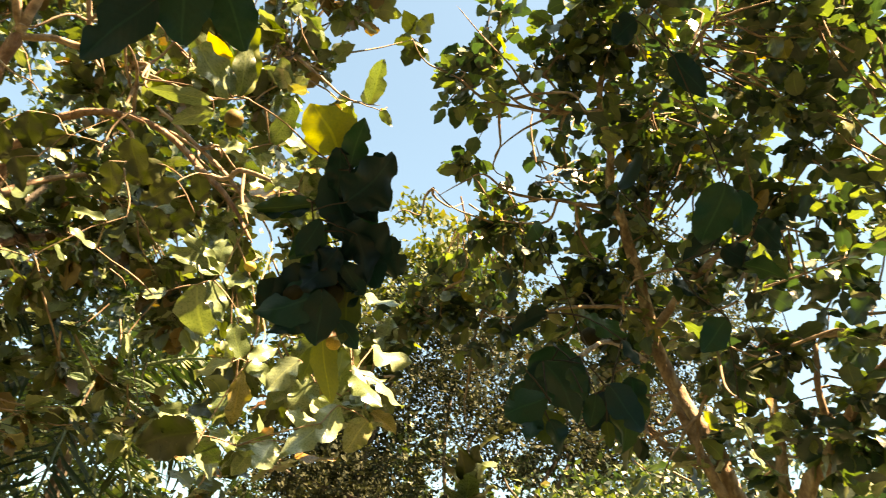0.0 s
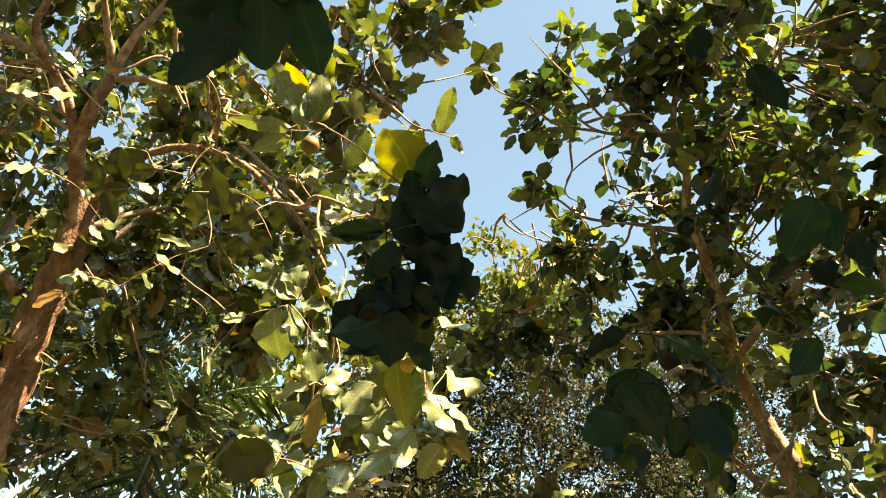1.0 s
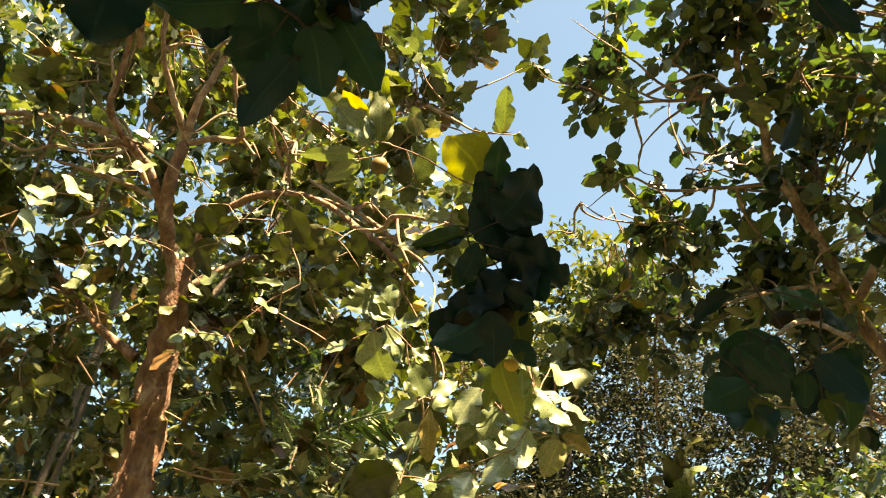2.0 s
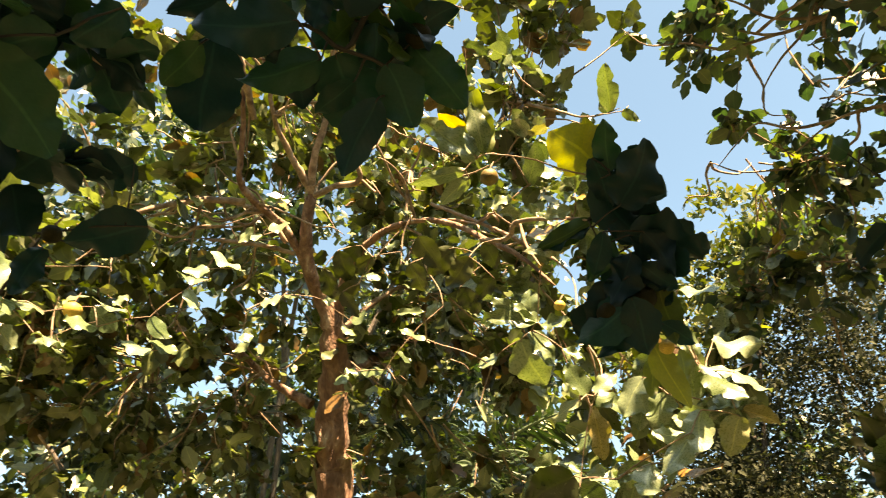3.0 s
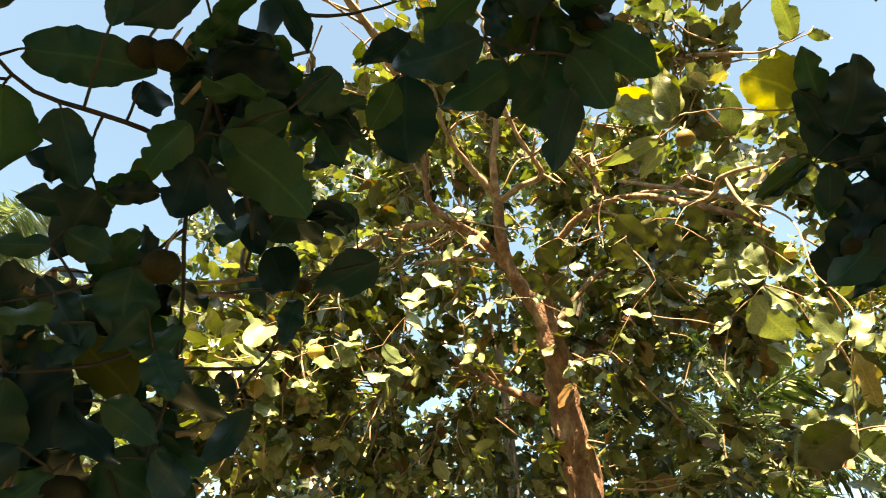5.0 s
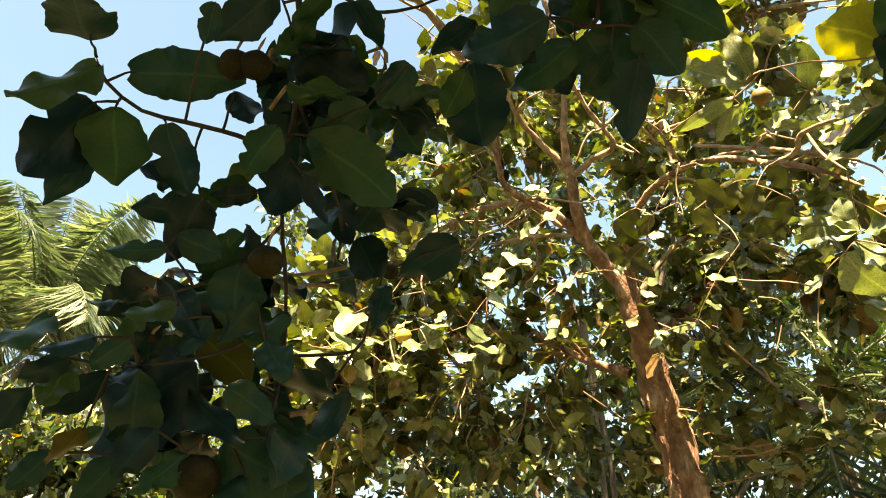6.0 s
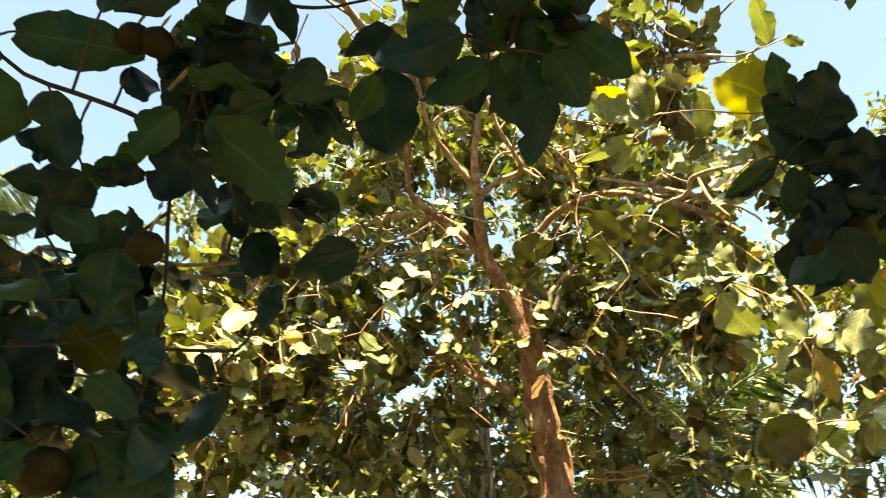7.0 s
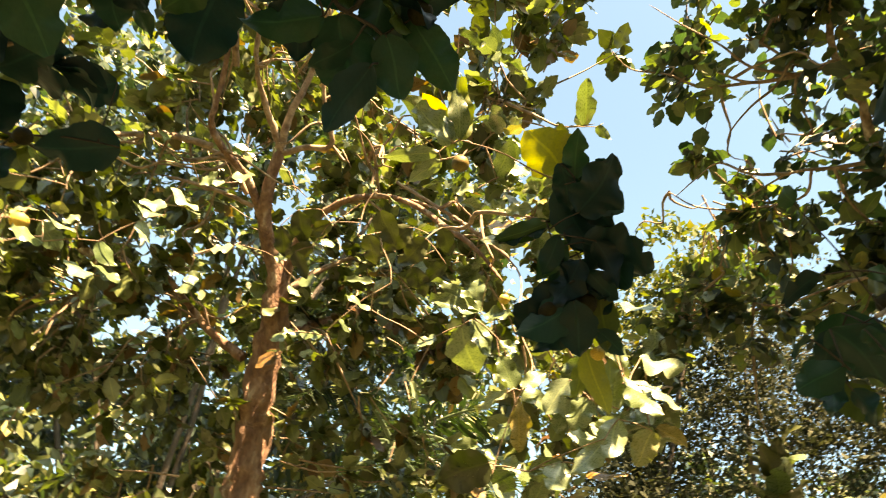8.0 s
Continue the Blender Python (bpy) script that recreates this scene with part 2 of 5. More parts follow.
def tube(points, sides=8, step=0.06, knots=0.1, rng=None):
    """Vertices and faces of a knotty, tapering branch along the points (x, y, z, radius)."""
    rng = rng or np.random.default_rng(1)
    line = smooth_line(points, step)
    centre, radius = line[:, :3].copy(), line[:, 3]
    ahead = unit(np.gradient(centre, axis=0))
    centre[1:-1] += rng.normal(0, 1, (len(centre) - 2, 3)) * radius[1:-1, None] * knots
    side = np.cross(ahead[0], (0.3, 0.9, 0.2))
    rings = []
    swell = rng.normal(0, knots, (len(line), sides))
    swell = (swell + np.roll(swell, 1, 0) + np.roll(swell, 1, 1)) / 2
    for k in range(len(line)):
        side = side - ahead[k] * (side @ ahead[k])
        side /= np.linalg.norm(side)
        other = np.cross(ahead[k], side)
        turn = np.linspace(0, 2 * np.pi, sides, endpoint=False)
        r = radius[k] * (1 + swell[k]) * (0.25 if k == len(line) - 1 else 1)
        rings.append(centre[k] + np.cos(turn)[:, None] * side * r[:, None] + np.sin(turn)[:, None] * other * r[:, None])
    verts = np.concatenate(rings)
    a = np.arange(len(line) - 1)[:, None] * sides + np.arange(sides)
    b = np.arange(len(line) - 1)[:, None] * sides + (np.arange(sides) + 1) % sides
    faces = np.stack([a, b, b + sides, a + sides], -1).reshape(-1, 4)
    return verts, faces


def joined(pieces):
    verts, faces, n = [], [], 0
    for v, f in pieces:
        verts.append(v), faces.append(f + n)
        n += len(v)
    return np.concatenate(verts), np.concatenate(faces)


def leaf_sheets(base, axis, side, length, width, rng, rows=6, ragged=0.12):
    """Many oval, pointed, wavy-edged and drooping leaves as one set of quads, with their UVs."""
    n = len(base)
    s = np.linspace(0, 1, rows)
    full = rng.uniform(0.72, 1.05, (n, 1))
    shape = np.sin(np.pi * s ** full).clip(0) ** (0.68 if rows > 4 else 0.8)
    shape[:, 0], shape[:, -1] = 0.06, 0.03
    normal = unit(np.cross(side, axis))
    bend, fold = rng.uniform(-0.1, 0.42, (n, 1)), rng.uniform(-0.08, 0.34, (n, 1))
    start, pace = rng.uniform(0, 2 * np.pi, (3, n, 1)), rng.uniform(9, 22, (3, n, 1))
    waves = ragged * np.sin(start + pace * s)
    half = shape * (1 + waves[0]) * (0.5 * width * length)[:, None]
    half2 = shape * (1 + waves[1]) * (0.5 * width * length)[:, None]
    curl = 1.6 * waves[2] * half
    sway = rng.normal(0, 0.09, (n, 1)) * length[:, None] * np.sin(np.pi * s)
    spine = base[:, None] + axis[:, None] * (length[:, None] * s)[..., None] - normal[:, None] * (bend * length[:, None] * s**2)[..., None] + side[:, None] * sway[..., None]
    left = spine - side[:, None] * half[..., None] + normal[:, None] * (fold * half + curl)[..., None]
    right = spine + side[:, None] * half2[..., None] + normal[:, None] * (fold * half2 - curl)[..., None]
    verts = np.stack([left, spine, right], 2)
    cell = np.array([[k * 3 + c, k * 3 + c + 1, k * 3 + c + 4, k * 3 + c + 3] for k in range(rows - 1) for c in (0, 1)])
    faces = (np.arange(n)[:, None, None] * rows * 3 + cell).reshape(-1, 4)
    uv = np.stack(np.meshgrid([0, 0.5, 1.0], s), -1).reshape(-1, 2)
    return verts.reshape(-1, 3), faces, np.tile(uv, (n, 1))


def unit_leaves(count, material, seed):
    """Leaf shapes one metre long and one wide, along +y, to be shared by single leaves: pointed ovals with wavy, curling edges."""
    rng = np.random.default_rng(seed)
    rows, cols = 27, 7
    s, u = np.meshgrid(np.linspace(0, 1, rows), np.linspace(-1, 1, cols), indexing="ij")
    k, m = np.meshgrid(np.arange(rows - 1), np.arange(cols - 1), indexing="ij")
    faces = np.stack([k * cols + m, k * cols + m + 1, (k + 1) * cols + m + 1, (k + 1) * cols + m], -1).reshape(-1, 4)
    shapes = []
    for n in range(count):
        a, b, c, d, e, g = rng.uniform(0, 2 * np.pi, 6)
        full = rng.uniform(0.66, 0.9)
        half = 0.5 * np.sin(np.pi * np.clip(s, 0.012, 0.988) ** full) ** rng.uniform(0.55, 0.74)
        half *= 1 + 0.05 * np.sin(13 * s + a + u) + 0.035 * np.sin(29 * s + b - 2 * u) + 0.018 * np.sin(61 * s + c)
        if n % 3 == 0:
            half *= 1 - 0.4 * np.exp(-((s - rng.uniform(0.35, 0.8)) / 0.06) ** 2) * (u * rng.choice((-1, 1)) > 0)
        sway = 0.05 * np.sin(3 * s + c) * s * (1 - s) * 4
        wavy = rng.uniform(0.03, 0.085)
        lift = rng.uniform(-0.03, 0.2) * np.abs(u) * half + wavy * u**2 * np.sin(rng.uniform(9, 15) * s + d + np.where(u > 0, e, g))
        lift += 0.03 * np.sin(6 * s + e) * u - rng.uniform(-0.08, 0.38) * s**2 + rng.uniform(-0.15, 0.15) * u * s
        verts = np.stack([u * half + sway, s - 0.08 * s**4 * (n % 2), lift], -1)
        shapes.append(quads("leaf", verts, faces, material, np.stack([(u + 1) / 2, s], -1)))
    return shapes


SHAPES = {"light": unit_leaves(14, single_leaf, 5), "shaded": unit_leaves(14, shaded_single_leaf, 6), "vivid": unit_leaves(14, vivid_single_leaf, 7), "yellow": unit_leaves(14, yellow_single_leaf, 8), "olive": unit_leaves(14, olive_single_leaf, 9)}
CROWN_LEAF = {"light": crown_leaf, "shaded": shaded_leaf, "vivid": vivid_leaf}


def single(tree, base, axis, side, length, width, rng, tone, label=""):
    """One leaf as a part of its own."""
    axis, side = Vector(axis), Vector(side)
    normal = side.cross(axis)
    m = Matrix((side * width * length, axis * length, normal * length)).transposed().to_4x4()
    m.translation = Vector(base)
    ob = new("leaf", SHAPES[tone][int(rng.integers(14))])
    ob.parent = tree
    ob.matrix_parent_inverse = Matrix.Translation(-tree.location)
    ob.matrix_basis = m
    if label:
        ob["label"] = label
    return ob


# ---- ground ----
def ground():
    rng = np.random.default_rng(2)
    ring = np.concatenate([np.linspace(0, 24, 25), np.geomspace(26, 2500, 26)])
    turn = np.linspace(0, 2 * np.pi, 72, endpoint=False)
    r, a = np.meshgrid(ring, turn, indexing="ij")
    z = 0.05 * np.sin(r * np.cos(a) * 1.3) * np.cos(r * np.sin(a) * 1.1) + rng.normal(0, 0.02, r.shape)
    z[r > 60] = -0.05
    verts = np.stack([r * np.cos(a), r * np.sin(a), z], -1)
    k, m = np.meshgrid(np.arange(len(ring) - 1), np.arange(72), indexing="ij")
    faces = np.stack([k * 72 + m, (k + 1) * 72 + m, (k + 1) * 72 + (m + 1) % 72, k * 72 + (m + 1) % 72], -1)
    ob = new("ground", quads("ground", verts, faces, soil))
    return tagged(ob, "reddish earth ground with leaf litter and patchy grass", "ground", kind="structure")


ground()

# ---- the trees ----
main_tree = thing("fruit_tree", (-3.4, 4.2, 0), "spreading fruit tree with reddish bark and broad sunlit leaves", "tree", "fruit trees")
right_tree = thing("fruit_tree", (2.2, 4.4, 0), "tall fruit tree with pale slanting trunk and dark broad leaves", "tree", "fruit trees")
right_second_tree = thing("fruit_tree", (1.2, 3.6, 0), "leaning fruit tree with brown trunk beside the tall one", "tree", "fruit trees")
near_tree = thing("fruit_tree", (1.0, -1.7, 0), "fruit tree in shade with low hanging leafy branches", "tree", "fruit trees")
LINES = {}
limb_rng = np.random.default_rng(11)


def limb(tree, kind, points):
    """One trunk, limb or branch, tapering along its points; a trunk is carried down to the ground with a root flare."""
    points = [tuple(p) for p in points]
    if kind == "trunk":
        (x, y, z, r), (x2, y2, z2, _) = points[0], points[1]
        lean = 0.55 / max(z2 - z, 0.2)
        foot = (x - (x2 - x) * lean * z, y - (y2 - y) * lean * z)
        half = (x - (x2 - x) * lean * z * 0.45, y - (y2 - y) * lean * z * 0.45)
        points = [(*foot, -0.06, r * 2.0), (foot[0] * 0.85 + half[0] * 0.15, foot[1] * 0.85 + half[1] * 0.15, z * 0.12, r * 1.4), (*half, z * 0.5, r * 1.15)] + points
    if tree is near_tree and points[0][3] < 0.015:
        points = [(x, y, z, r * 0.68) for x, y, z, r in points]
    big = points[0][3] > 0.03
    v, f = tube(points, 16 if kind == "trunk" else 10 if big else 7, 0.05 if big else 0.035, 0.09, limb_rng)
    LINES.setdefault(tree.name, []).append(np.array(points)[:, :3])
    return part(kind, quads(kind, v, f, shaded_twig if tree is near_tree else twig_bark if not big else bark if tree is main_tree else pale_bark), tree)


spray_rng = np.random.default_rng(21)


def spray(tree, leaves, tone="shaded"):
    """Single leaves at the ends of branches, each on its stalk: stalk end, tip, width by length, twist."""
    wood = np.concatenate([smooth_line(np.c_[line, np.zeros(len(line))], 0.04)[:, :3] for line in LINES[tree.name]])
    leaves = sorted(leaves, key=lambda row: np.linalg.norm(wood - np.array(row[:3]), axis=1).min())
    for x, y, z, x2, y2, z2, wide, twist in leaves:
        base, tip = np.array((x, y, z)), np.array((x2, y2, z2))
        length = np.linalg.norm(tip - base)
        axis = (tip - base) / length
        flat = unit(np.cross(axis, (0, 0, 1)))
        rise = np.cross(flat, axis)
        side = flat * math.cos(radians(twist)) + rise * math.sin(radians(twist))
        single(tree, base, axis, side, length, wide, spray_rng, tone)
        near = wood[np.argmin(np.linalg.norm(wood - base, axis=1))]
        gap = np.linalg.norm(near - base)
        u = np.linspace(0, 1, 5)[:, None]
        bow = near + (base - near) * u + np.array((0, 0, 0.08)) * gap * u * (1 - u) * 2 + spray_rng.normal(0, 0.012, (5, 3)) * gap * u * (1 - u) * 4
        rows = [(*p, 0.0036 - 0.0012 * k / 4) for k, p in enumerate(bow)] + [(*(base + axis * length * 0.06), 0.0014)]
        part("stalk", quads("stalk", *tube(rows, 5, 0.05, 0.05, spray_rng), shaded_twig if tone == "shaded" else twig_bark), tree)
        wood = np.vstack([wood, bow[1:]])
    LINES[tree.name].append(wood[-6:])


def fruit(tree, place, radius, ripe=False, amber=False):
    """A round, slightly flattened fruit with a dimple, hanging on a short stalk."""
    rng = np.random.default_rng(int(abs(place[0] * 1000)) + 7)
    turn, up = np.linspace(0, 2 * np.pi, 20, endpoint=False), np.linspace(0.02, np.pi - 0.02, 13)
    lobes = 1 + 0.03 * np.cos(5 * turn + rng.uniform(0, 6)) * np.sin(up)[:, None] + rng.normal(0, 0.008, (13, 20))
    r = radius * lobes
    z = np.cos(up)[:, None] * r * 0.92 - radius * 0.14 * np.exp(-((up / 0.3) ** 2))[:, None]
    verts = np.stack([np.sin(up)[:, None] * r * np.cos(turn), np.sin(up)[:, None] * r * np.sin(turn), z], -1) + np.array(place)
    k, m = np.meshgrid(np.arange(12), np.arange(20), indexing="ij")
    faces = np.stack([k * 20 + m, (k + 1) * 20 + m, (k + 1) * 20 + (m + 1) % 20, k * 20 + (m + 1) % 20], -1)
    ob = part("fruit", quads("fruit", verts, faces, ripe_skin if ripe else amber_skin if amber else shaded_fruit_skin), tree, "ripe yellow fruit" if ripe else "round amber fruit" if amber else "round brownish green fruit")
    x, y, z = place
    v, f = tube([(x, y, z + radius * 0.75, 0.004), (x + 0.01, y, z + radius * 1.3, 0.0035), (x + 0.02, y + 0.01, z + radius * 2.2, 0.004)], 6, 0.03, 0.05, rng)
    stalk = new("stalk", quads("stalk", v, f, twig_bark))
    stalk.parent = ob
    return ob


def crown(tree, clumps, seed, size=(0.10, 0.19), tone="light", pieces=0, per=(6, 10), keep=None, flat=0.75, apart=0.16, wide=(0.5, 0.82), share=1.0):
    """Leafy twig ends spread through round clumps: the leaves nearest the open middle are parts, the rest one mesh."""
    rng = np.random.default_rng(seed)
    bases, axes, lengths, twigs = [], [], [], []
    limbs = np.concatenate([smooth_line(np.c_[l, np.zeros(len(l))], 0.15)[:, :3] for l in LINES[tree.name]])
    for x, y, z, r, count in clumps:
        for _ in range(round(count * share)):
            d = rng.normal(size=3)
            c = np.array((x, y, z)) + d / np.linalg.norm(d) * r * rng.uniform() ** 0.4 * np.array((1, 1, flat + 0.25))
            if keep and not keep(c):
                continue
            near = limbs[np.argmin(np.linalg.norm(limbs - c, axis=1))]
            back = near - c
            reach = min(np.linalg.norm(back), rng.uniform(0.25, 0.6))
            root = c + back / (np.linalg.norm(back) + 1e-6) * reach + rng.normal(0, 0.03, 3)
            out = unit(c - root + np.array((0, 0, 0.05)))
            mid = (root + c) / 2 + rng.normal(0, 0.03, 3)
            twigs.append(tube([(*root, 0.007), (*mid, 0.0055), (*c, 0.0035)], 4, 0.12, 0.02, rng))
            for _ in range(int(rng.integers(*per))):
                turn = rng.normal(size=3)
                axis = unit(out * 0.5 + turn * 0.75 + np.array((0, 0, rng.uniform(-0.8, 0.3))))
                bases.append(c - out * rng.uniform(0, apart) + axis * 0.03)
                axes.append(axis)
                lengths.append(rng.uniform(*size))
    base, axis, length = np.array(bases), np.array(axes), np.array(lengths)
    flatness = unit(np.cross(axis, np.array((0, 0, 1.0))) + rng.normal(0, 0.35, base.shape))
    side = unit(flatness - axis * (flatness * axis).sum(1, keepdims=True))
    width = rng.uniform(*wide, len(base))
    order = np.argsort(np.linalg.norm(base - np.array((0, 0, 2.0)), axis=1))
    for k in order[:pieces]:
        single(tree, base[k], axis[k], side[k], length[k], width[k], rng, tone)
    rest = order[pieces:]
    v, f, u = leaf_sheets(base[rest], axis[rest], side[rest], length[rest], width[rest], rng, 9)
    part("crown", quads("crown", v, f, CROWN_LEAF[tone], u), tree, kind="stuff")
    part("brushwood", quads("brushwood", *joined(twigs), twig_bark), tree, kind="stuff")


limb(main_tree, "trunk", [(-3.08, 3.71, 2.83, .122), (-3.03, 3.62, 3.18, .110), (-2.97, 3.52, 3.50, .100), (-2.90, 3.43, 3.76, .096), (-2.86, 3.33, 3.95, .082), (-2.86, 3.21, 4.09, .060), (-2.86, 3.04, 4.23, .050), (-2.76, 2.88, 4.42, .042), (-2.64, 2.77, 4.63, .037)])
limb(main_tree, "limb", [(-2.65, 2.78, 4.62, .028), (-2.53, 2.66, 4.83, .024), (-2.37, 2.58, 5.08, .020), (-2.24, 2.45, 5.32, .020), (-2.12, 2.30, 5.62, .014)])
limb(main_tree, "limb", [(-2.65, 2.77, 4.64, .025), (-2.63, 2.50, 4.81, .020), (-2.58, 2.30, 4.92, .016), (-2.46, 2.10, 5.14, .016)])
limb(main_tree, "limb", [(-2.66, 2.79, 4.61, .024), (-2.47, 2.83, 4.64, .021), (-2.31, 2.87, 4.66, .019), (-2.28, 2.66, 4.86, .014), (-2.22, 2.46, 5.06, .014)])
limb(main_tree, "limb", [(-2.86, 3.02, 4.26, .032), (-2.86, 2.76, 4.44, .027), (-2.91, 2.56, 4.51, .024), (-2.90, 2.38, 4.59, .021), (-2.78, 2.26, 4.79, .018), (-2.64, 2.08, 5.02, .015)])
limb(main_tree, "branch", [(-2.96, 2.50, 4.51, .025), (-3.07, 2.27, 4.42, .021), (-3.18, 2.07, 4.29, .017), (-3.28, 1.83, 4.09, .014)])
limb(main_tree, "branch", [(-2.88, 2.92, 4.31, .018), (-3.03, 2.71, 4.32, .015), (-3.17, 2.43, 4.25, .011)])
limb(main_tree, "branch", [(-2.91, 2.87, 4.38, .022), (-2.98, 2.70, 4.55, .018), (-3.21, 2.53, 4.65, .012)])
limb(main_tree, "limb", [(-2.85, 3.37, 3.92, .042), (-2.73, 3.24, 4.13, .032), (-2.56, 3.17, 4.29, .027), (-2.34, 3.12, 4.36, .023), (-2.03, 3.07, 4.32, .019), (-1.75, 3.07, 4.19, .017), (-1.53, 3.06, 3.99, .019), (-1.31, 3.05, 3.78, .014), (-1.12, 3.04, 3.52, .008)])
limb(main_tree, "branch", [(-2.01, 3.07, 4.33, .014), (-1.97, 2.92, 4.45, .011), (-1.95, 2.82, 4.49, .007)])
limb(main_tree, "branch", [(-1.54, 3.06, 3.98, .014), (-1.34, 2.89, 3.80, .013), (-1.18, 2.68, 3.65, .012), (-1.03, 2.44, 3.52, .011), (-0.79, 2.27, 3.34, .009), (-0.61, 2.13, 3.17, .007)])
limb(main_tree, "branch", [(-1.02, 2.45, 3.51, .009), (-0.99, 2.43, 3.37, .007), (-0.93, 2.42, 3.24, .004)])
limb(main_tree, "branch", [(-2.84, 3.43, 3.95, .030), (-2.73, 3.53, 4.13, .022), (-2.57, 3.71, 4.34, .016), (-2.37, 3.97, 4.52, .012), (-2.18, 4.30, 4.59, .010)])
limb(main_tree, "branch", [(-3.12, 3.47, 3.48, .035), (-3.38, 3.35, 3.66, .028), (-3.56, 3.18, 3.87, .022), (-3.74, 2.99, 4.08, .014)])
limb(main_tree, "branch", [(-2.95, 3.54, 3.62, .035), (-2.88, 3.80, 3.87, .030), (-2.78, 4.13, 4.10, .020), (-2.64, 4.55, 4.21, .010)])
limb(main_tree, "branch", [(-2.42, 1.71, 5.12, .030), (-2.35, 1.53, 5.19, .026), (-2.29, 1.33, 5.24, .022), (-2.16, 1.06, 5.29, .014)])
limb(main_tree, "branch", [(-2.68, 2.24, 4.88, .022), (-2.54, 1.96, 5.03, .026), (-2.42, 1.71, 5.12, .028)])
limb(main_tree, "branch", [(-1.22, 3.06, 4.91, .012), (-0.97, 3.07, 4.70, .009), (-0.85, 3.07, 4.59, .006), (-0.72, 3.04, 4.51, .004), (-0.61, 3.06, 4.52, .003)])
limb(main_tree, "branch", [(-1.93, 3.14, 4.46, .012), (-1.47, 3.15, 4.07, .011), (-1.25, 3.03, 3.82, .010), (-1.04, 2.91, 3.57, .009)])
limb(main_tree, "branch", [(-0.93, 2.83, 2.79, .003), (-0.91, 2.93, 2.97, .0035), (-1.01, 3.00, 3.23, .004), (-1.06, 3.12, 3.61, .005), (-1.27, 3.07, 3.85, .006)])
limb(right_tree, "trunk", [(1.49, 4.08, 2.94, .050), (1.37, 4.06, 3.14, .046), (1.23, 4.01, 3.37, .042), (1.12, 3.94, 3.59, .040), (1.05, 3.85, 3.81, .037), (0.98, 3.75, 4.00, .034), (0.88, 3.62, 4.24, .030), (0.80, 3.52, 4.39, .029), (0.77, 3.36, 4.59, .024), (0.68, 3.21, 4.78, .020), (0.67, 2.96, 5.01, .014), (0.58, 2.73, 5.22, .010)])
limb(right_tree, "branch", [(0.82, 3.58, 4.30, .014), (0.59, 3.57, 4.30, .011), (0.37, 3.54, 4.29, .007), (0.12, 3.57, 4.19, .005)])
limb(right_tree, "branch", [(0.69, 3.23, 4.75, .018), (0.48, 3.23, 4.72, .014), (0.25, 3.20, 4.71, .009), (0.07, 3.09, 4.75, .006)])
limb(right_tree, "branch", [(0.55, 3.22, 4.72, .009), (0.38, 3.09, 4.81, .008), (0.28, 3.02, 4.88, .005)])
limb(right_tree, "branch", [(0.75, 3.37, 4.59, .018), (0.91, 3.06, 4.58, .015), (1.03, 2.77, 4.68, .012), (1.12, 2.49, 4.75, .008)])
limb(right_tree, "branch", [(1.10, 3.93, 3.63, .030), (1.23, 3.67, 3.80, .024), (1.35, 3.45, 3.90, .018), (1.51, 3.21, 3.96, .010)])
limb(right_tree, "branch", [(1.10, 3.30, 2.68, .010), (1.10, 3.23, 2.89, .009), (1.16, 3.13, 3.09, .008), (1.10, 3.05, 3.30, .005)])
limb(right_tree, "branch", [(1.31, 3.94, 2.88, .030), (1.21, 3.96, 2.93, .024), (1.11, 3.97, 3.00, .018), (1.03, 3.95, 3.10, .010)])
limb(right_tree, "branch", [(1.06, 3.87, 3.75, .014), (0.87, 3.72, 3.69, .012), (0.57, 3.60, 3.60, .010), (0.37, 3.47, 3.48, .006)])
limb(right_tree, "branch", [(1.07, 4.00, 3.49, .016), (0.80, 3.38, 3.28, .013), (0.59, 2.86, 3.05, .011), (0.40, 2.36, 2.75, .008)])
limb(right_tree, "branch", [(0.37, 3.47, 3.48, .006), (0.18, 3.62, 3.51, .005), (-0.04, 3.73, 3.64, .004), (-0.28, 3.84, 3.62, .003)])
limb(right_tree, "branch", [(0.10, 3.82, 4.28, .006), (-0.16, 3.77, 4.34, .005), (-0.30, 3.70, 4.43, .003), (-0.32, 3.72, 4.40, .002)])
limb(right_tree, "branch", [(0.13, 3.70, 4.27, .005), (-0.01, 3.59, 4.42, .004), (-0.08, 3.51, 4.52, .003), (0.01, 3.36, 4.70, .003), (0.08, 3.20, 4.72, .004)])
limb(right_tree, "branch", [(0.23, 3.66, 4.31, .004), (0.16, 3.60, 4.41, .003), (0.16, 3.56, 4.45, .002)])
limb(right_second_tree, "trunk", [(1.58, 3.35, 2.54, .038), (1.65, 3.27, 2.70, .035), (1.74, 3.16, 2.89, .032), (1.86, 3.01, 3.08, .030), (2.00, 2.82, 3.28, .025), (2.08, 2.56, 3.60, .015)])
limb(right_second_tree, "branch", [(1.59, 3.56, 2.59, .035), (1.57, 3.50, 2.84, .030), (1.54, 3.43, 3.06, .022), (1.50, 3.37, 3.26, .012)])
limb(right_second_tree, "branch", [(1.70, 3.21, 2.82, .020), (1.60, 3.08, 2.98, .016), (1.58, 2.99, 3.21, .010)])
limb(right_second_tree, "branch", [(1.93, 2.91, 3.19, .025), (1.70, 2.92, 3.22, .016), (1.45, 2.94, 3.18, .010), (1.31, 2.93, 3.11, .005)])
limb(right_second_tree, "branch", [(1.39, 3.84, 2.68, .030), (1.22, 3.79, 3.04, .025), (1.12, 3.75, 3.22, .015)])
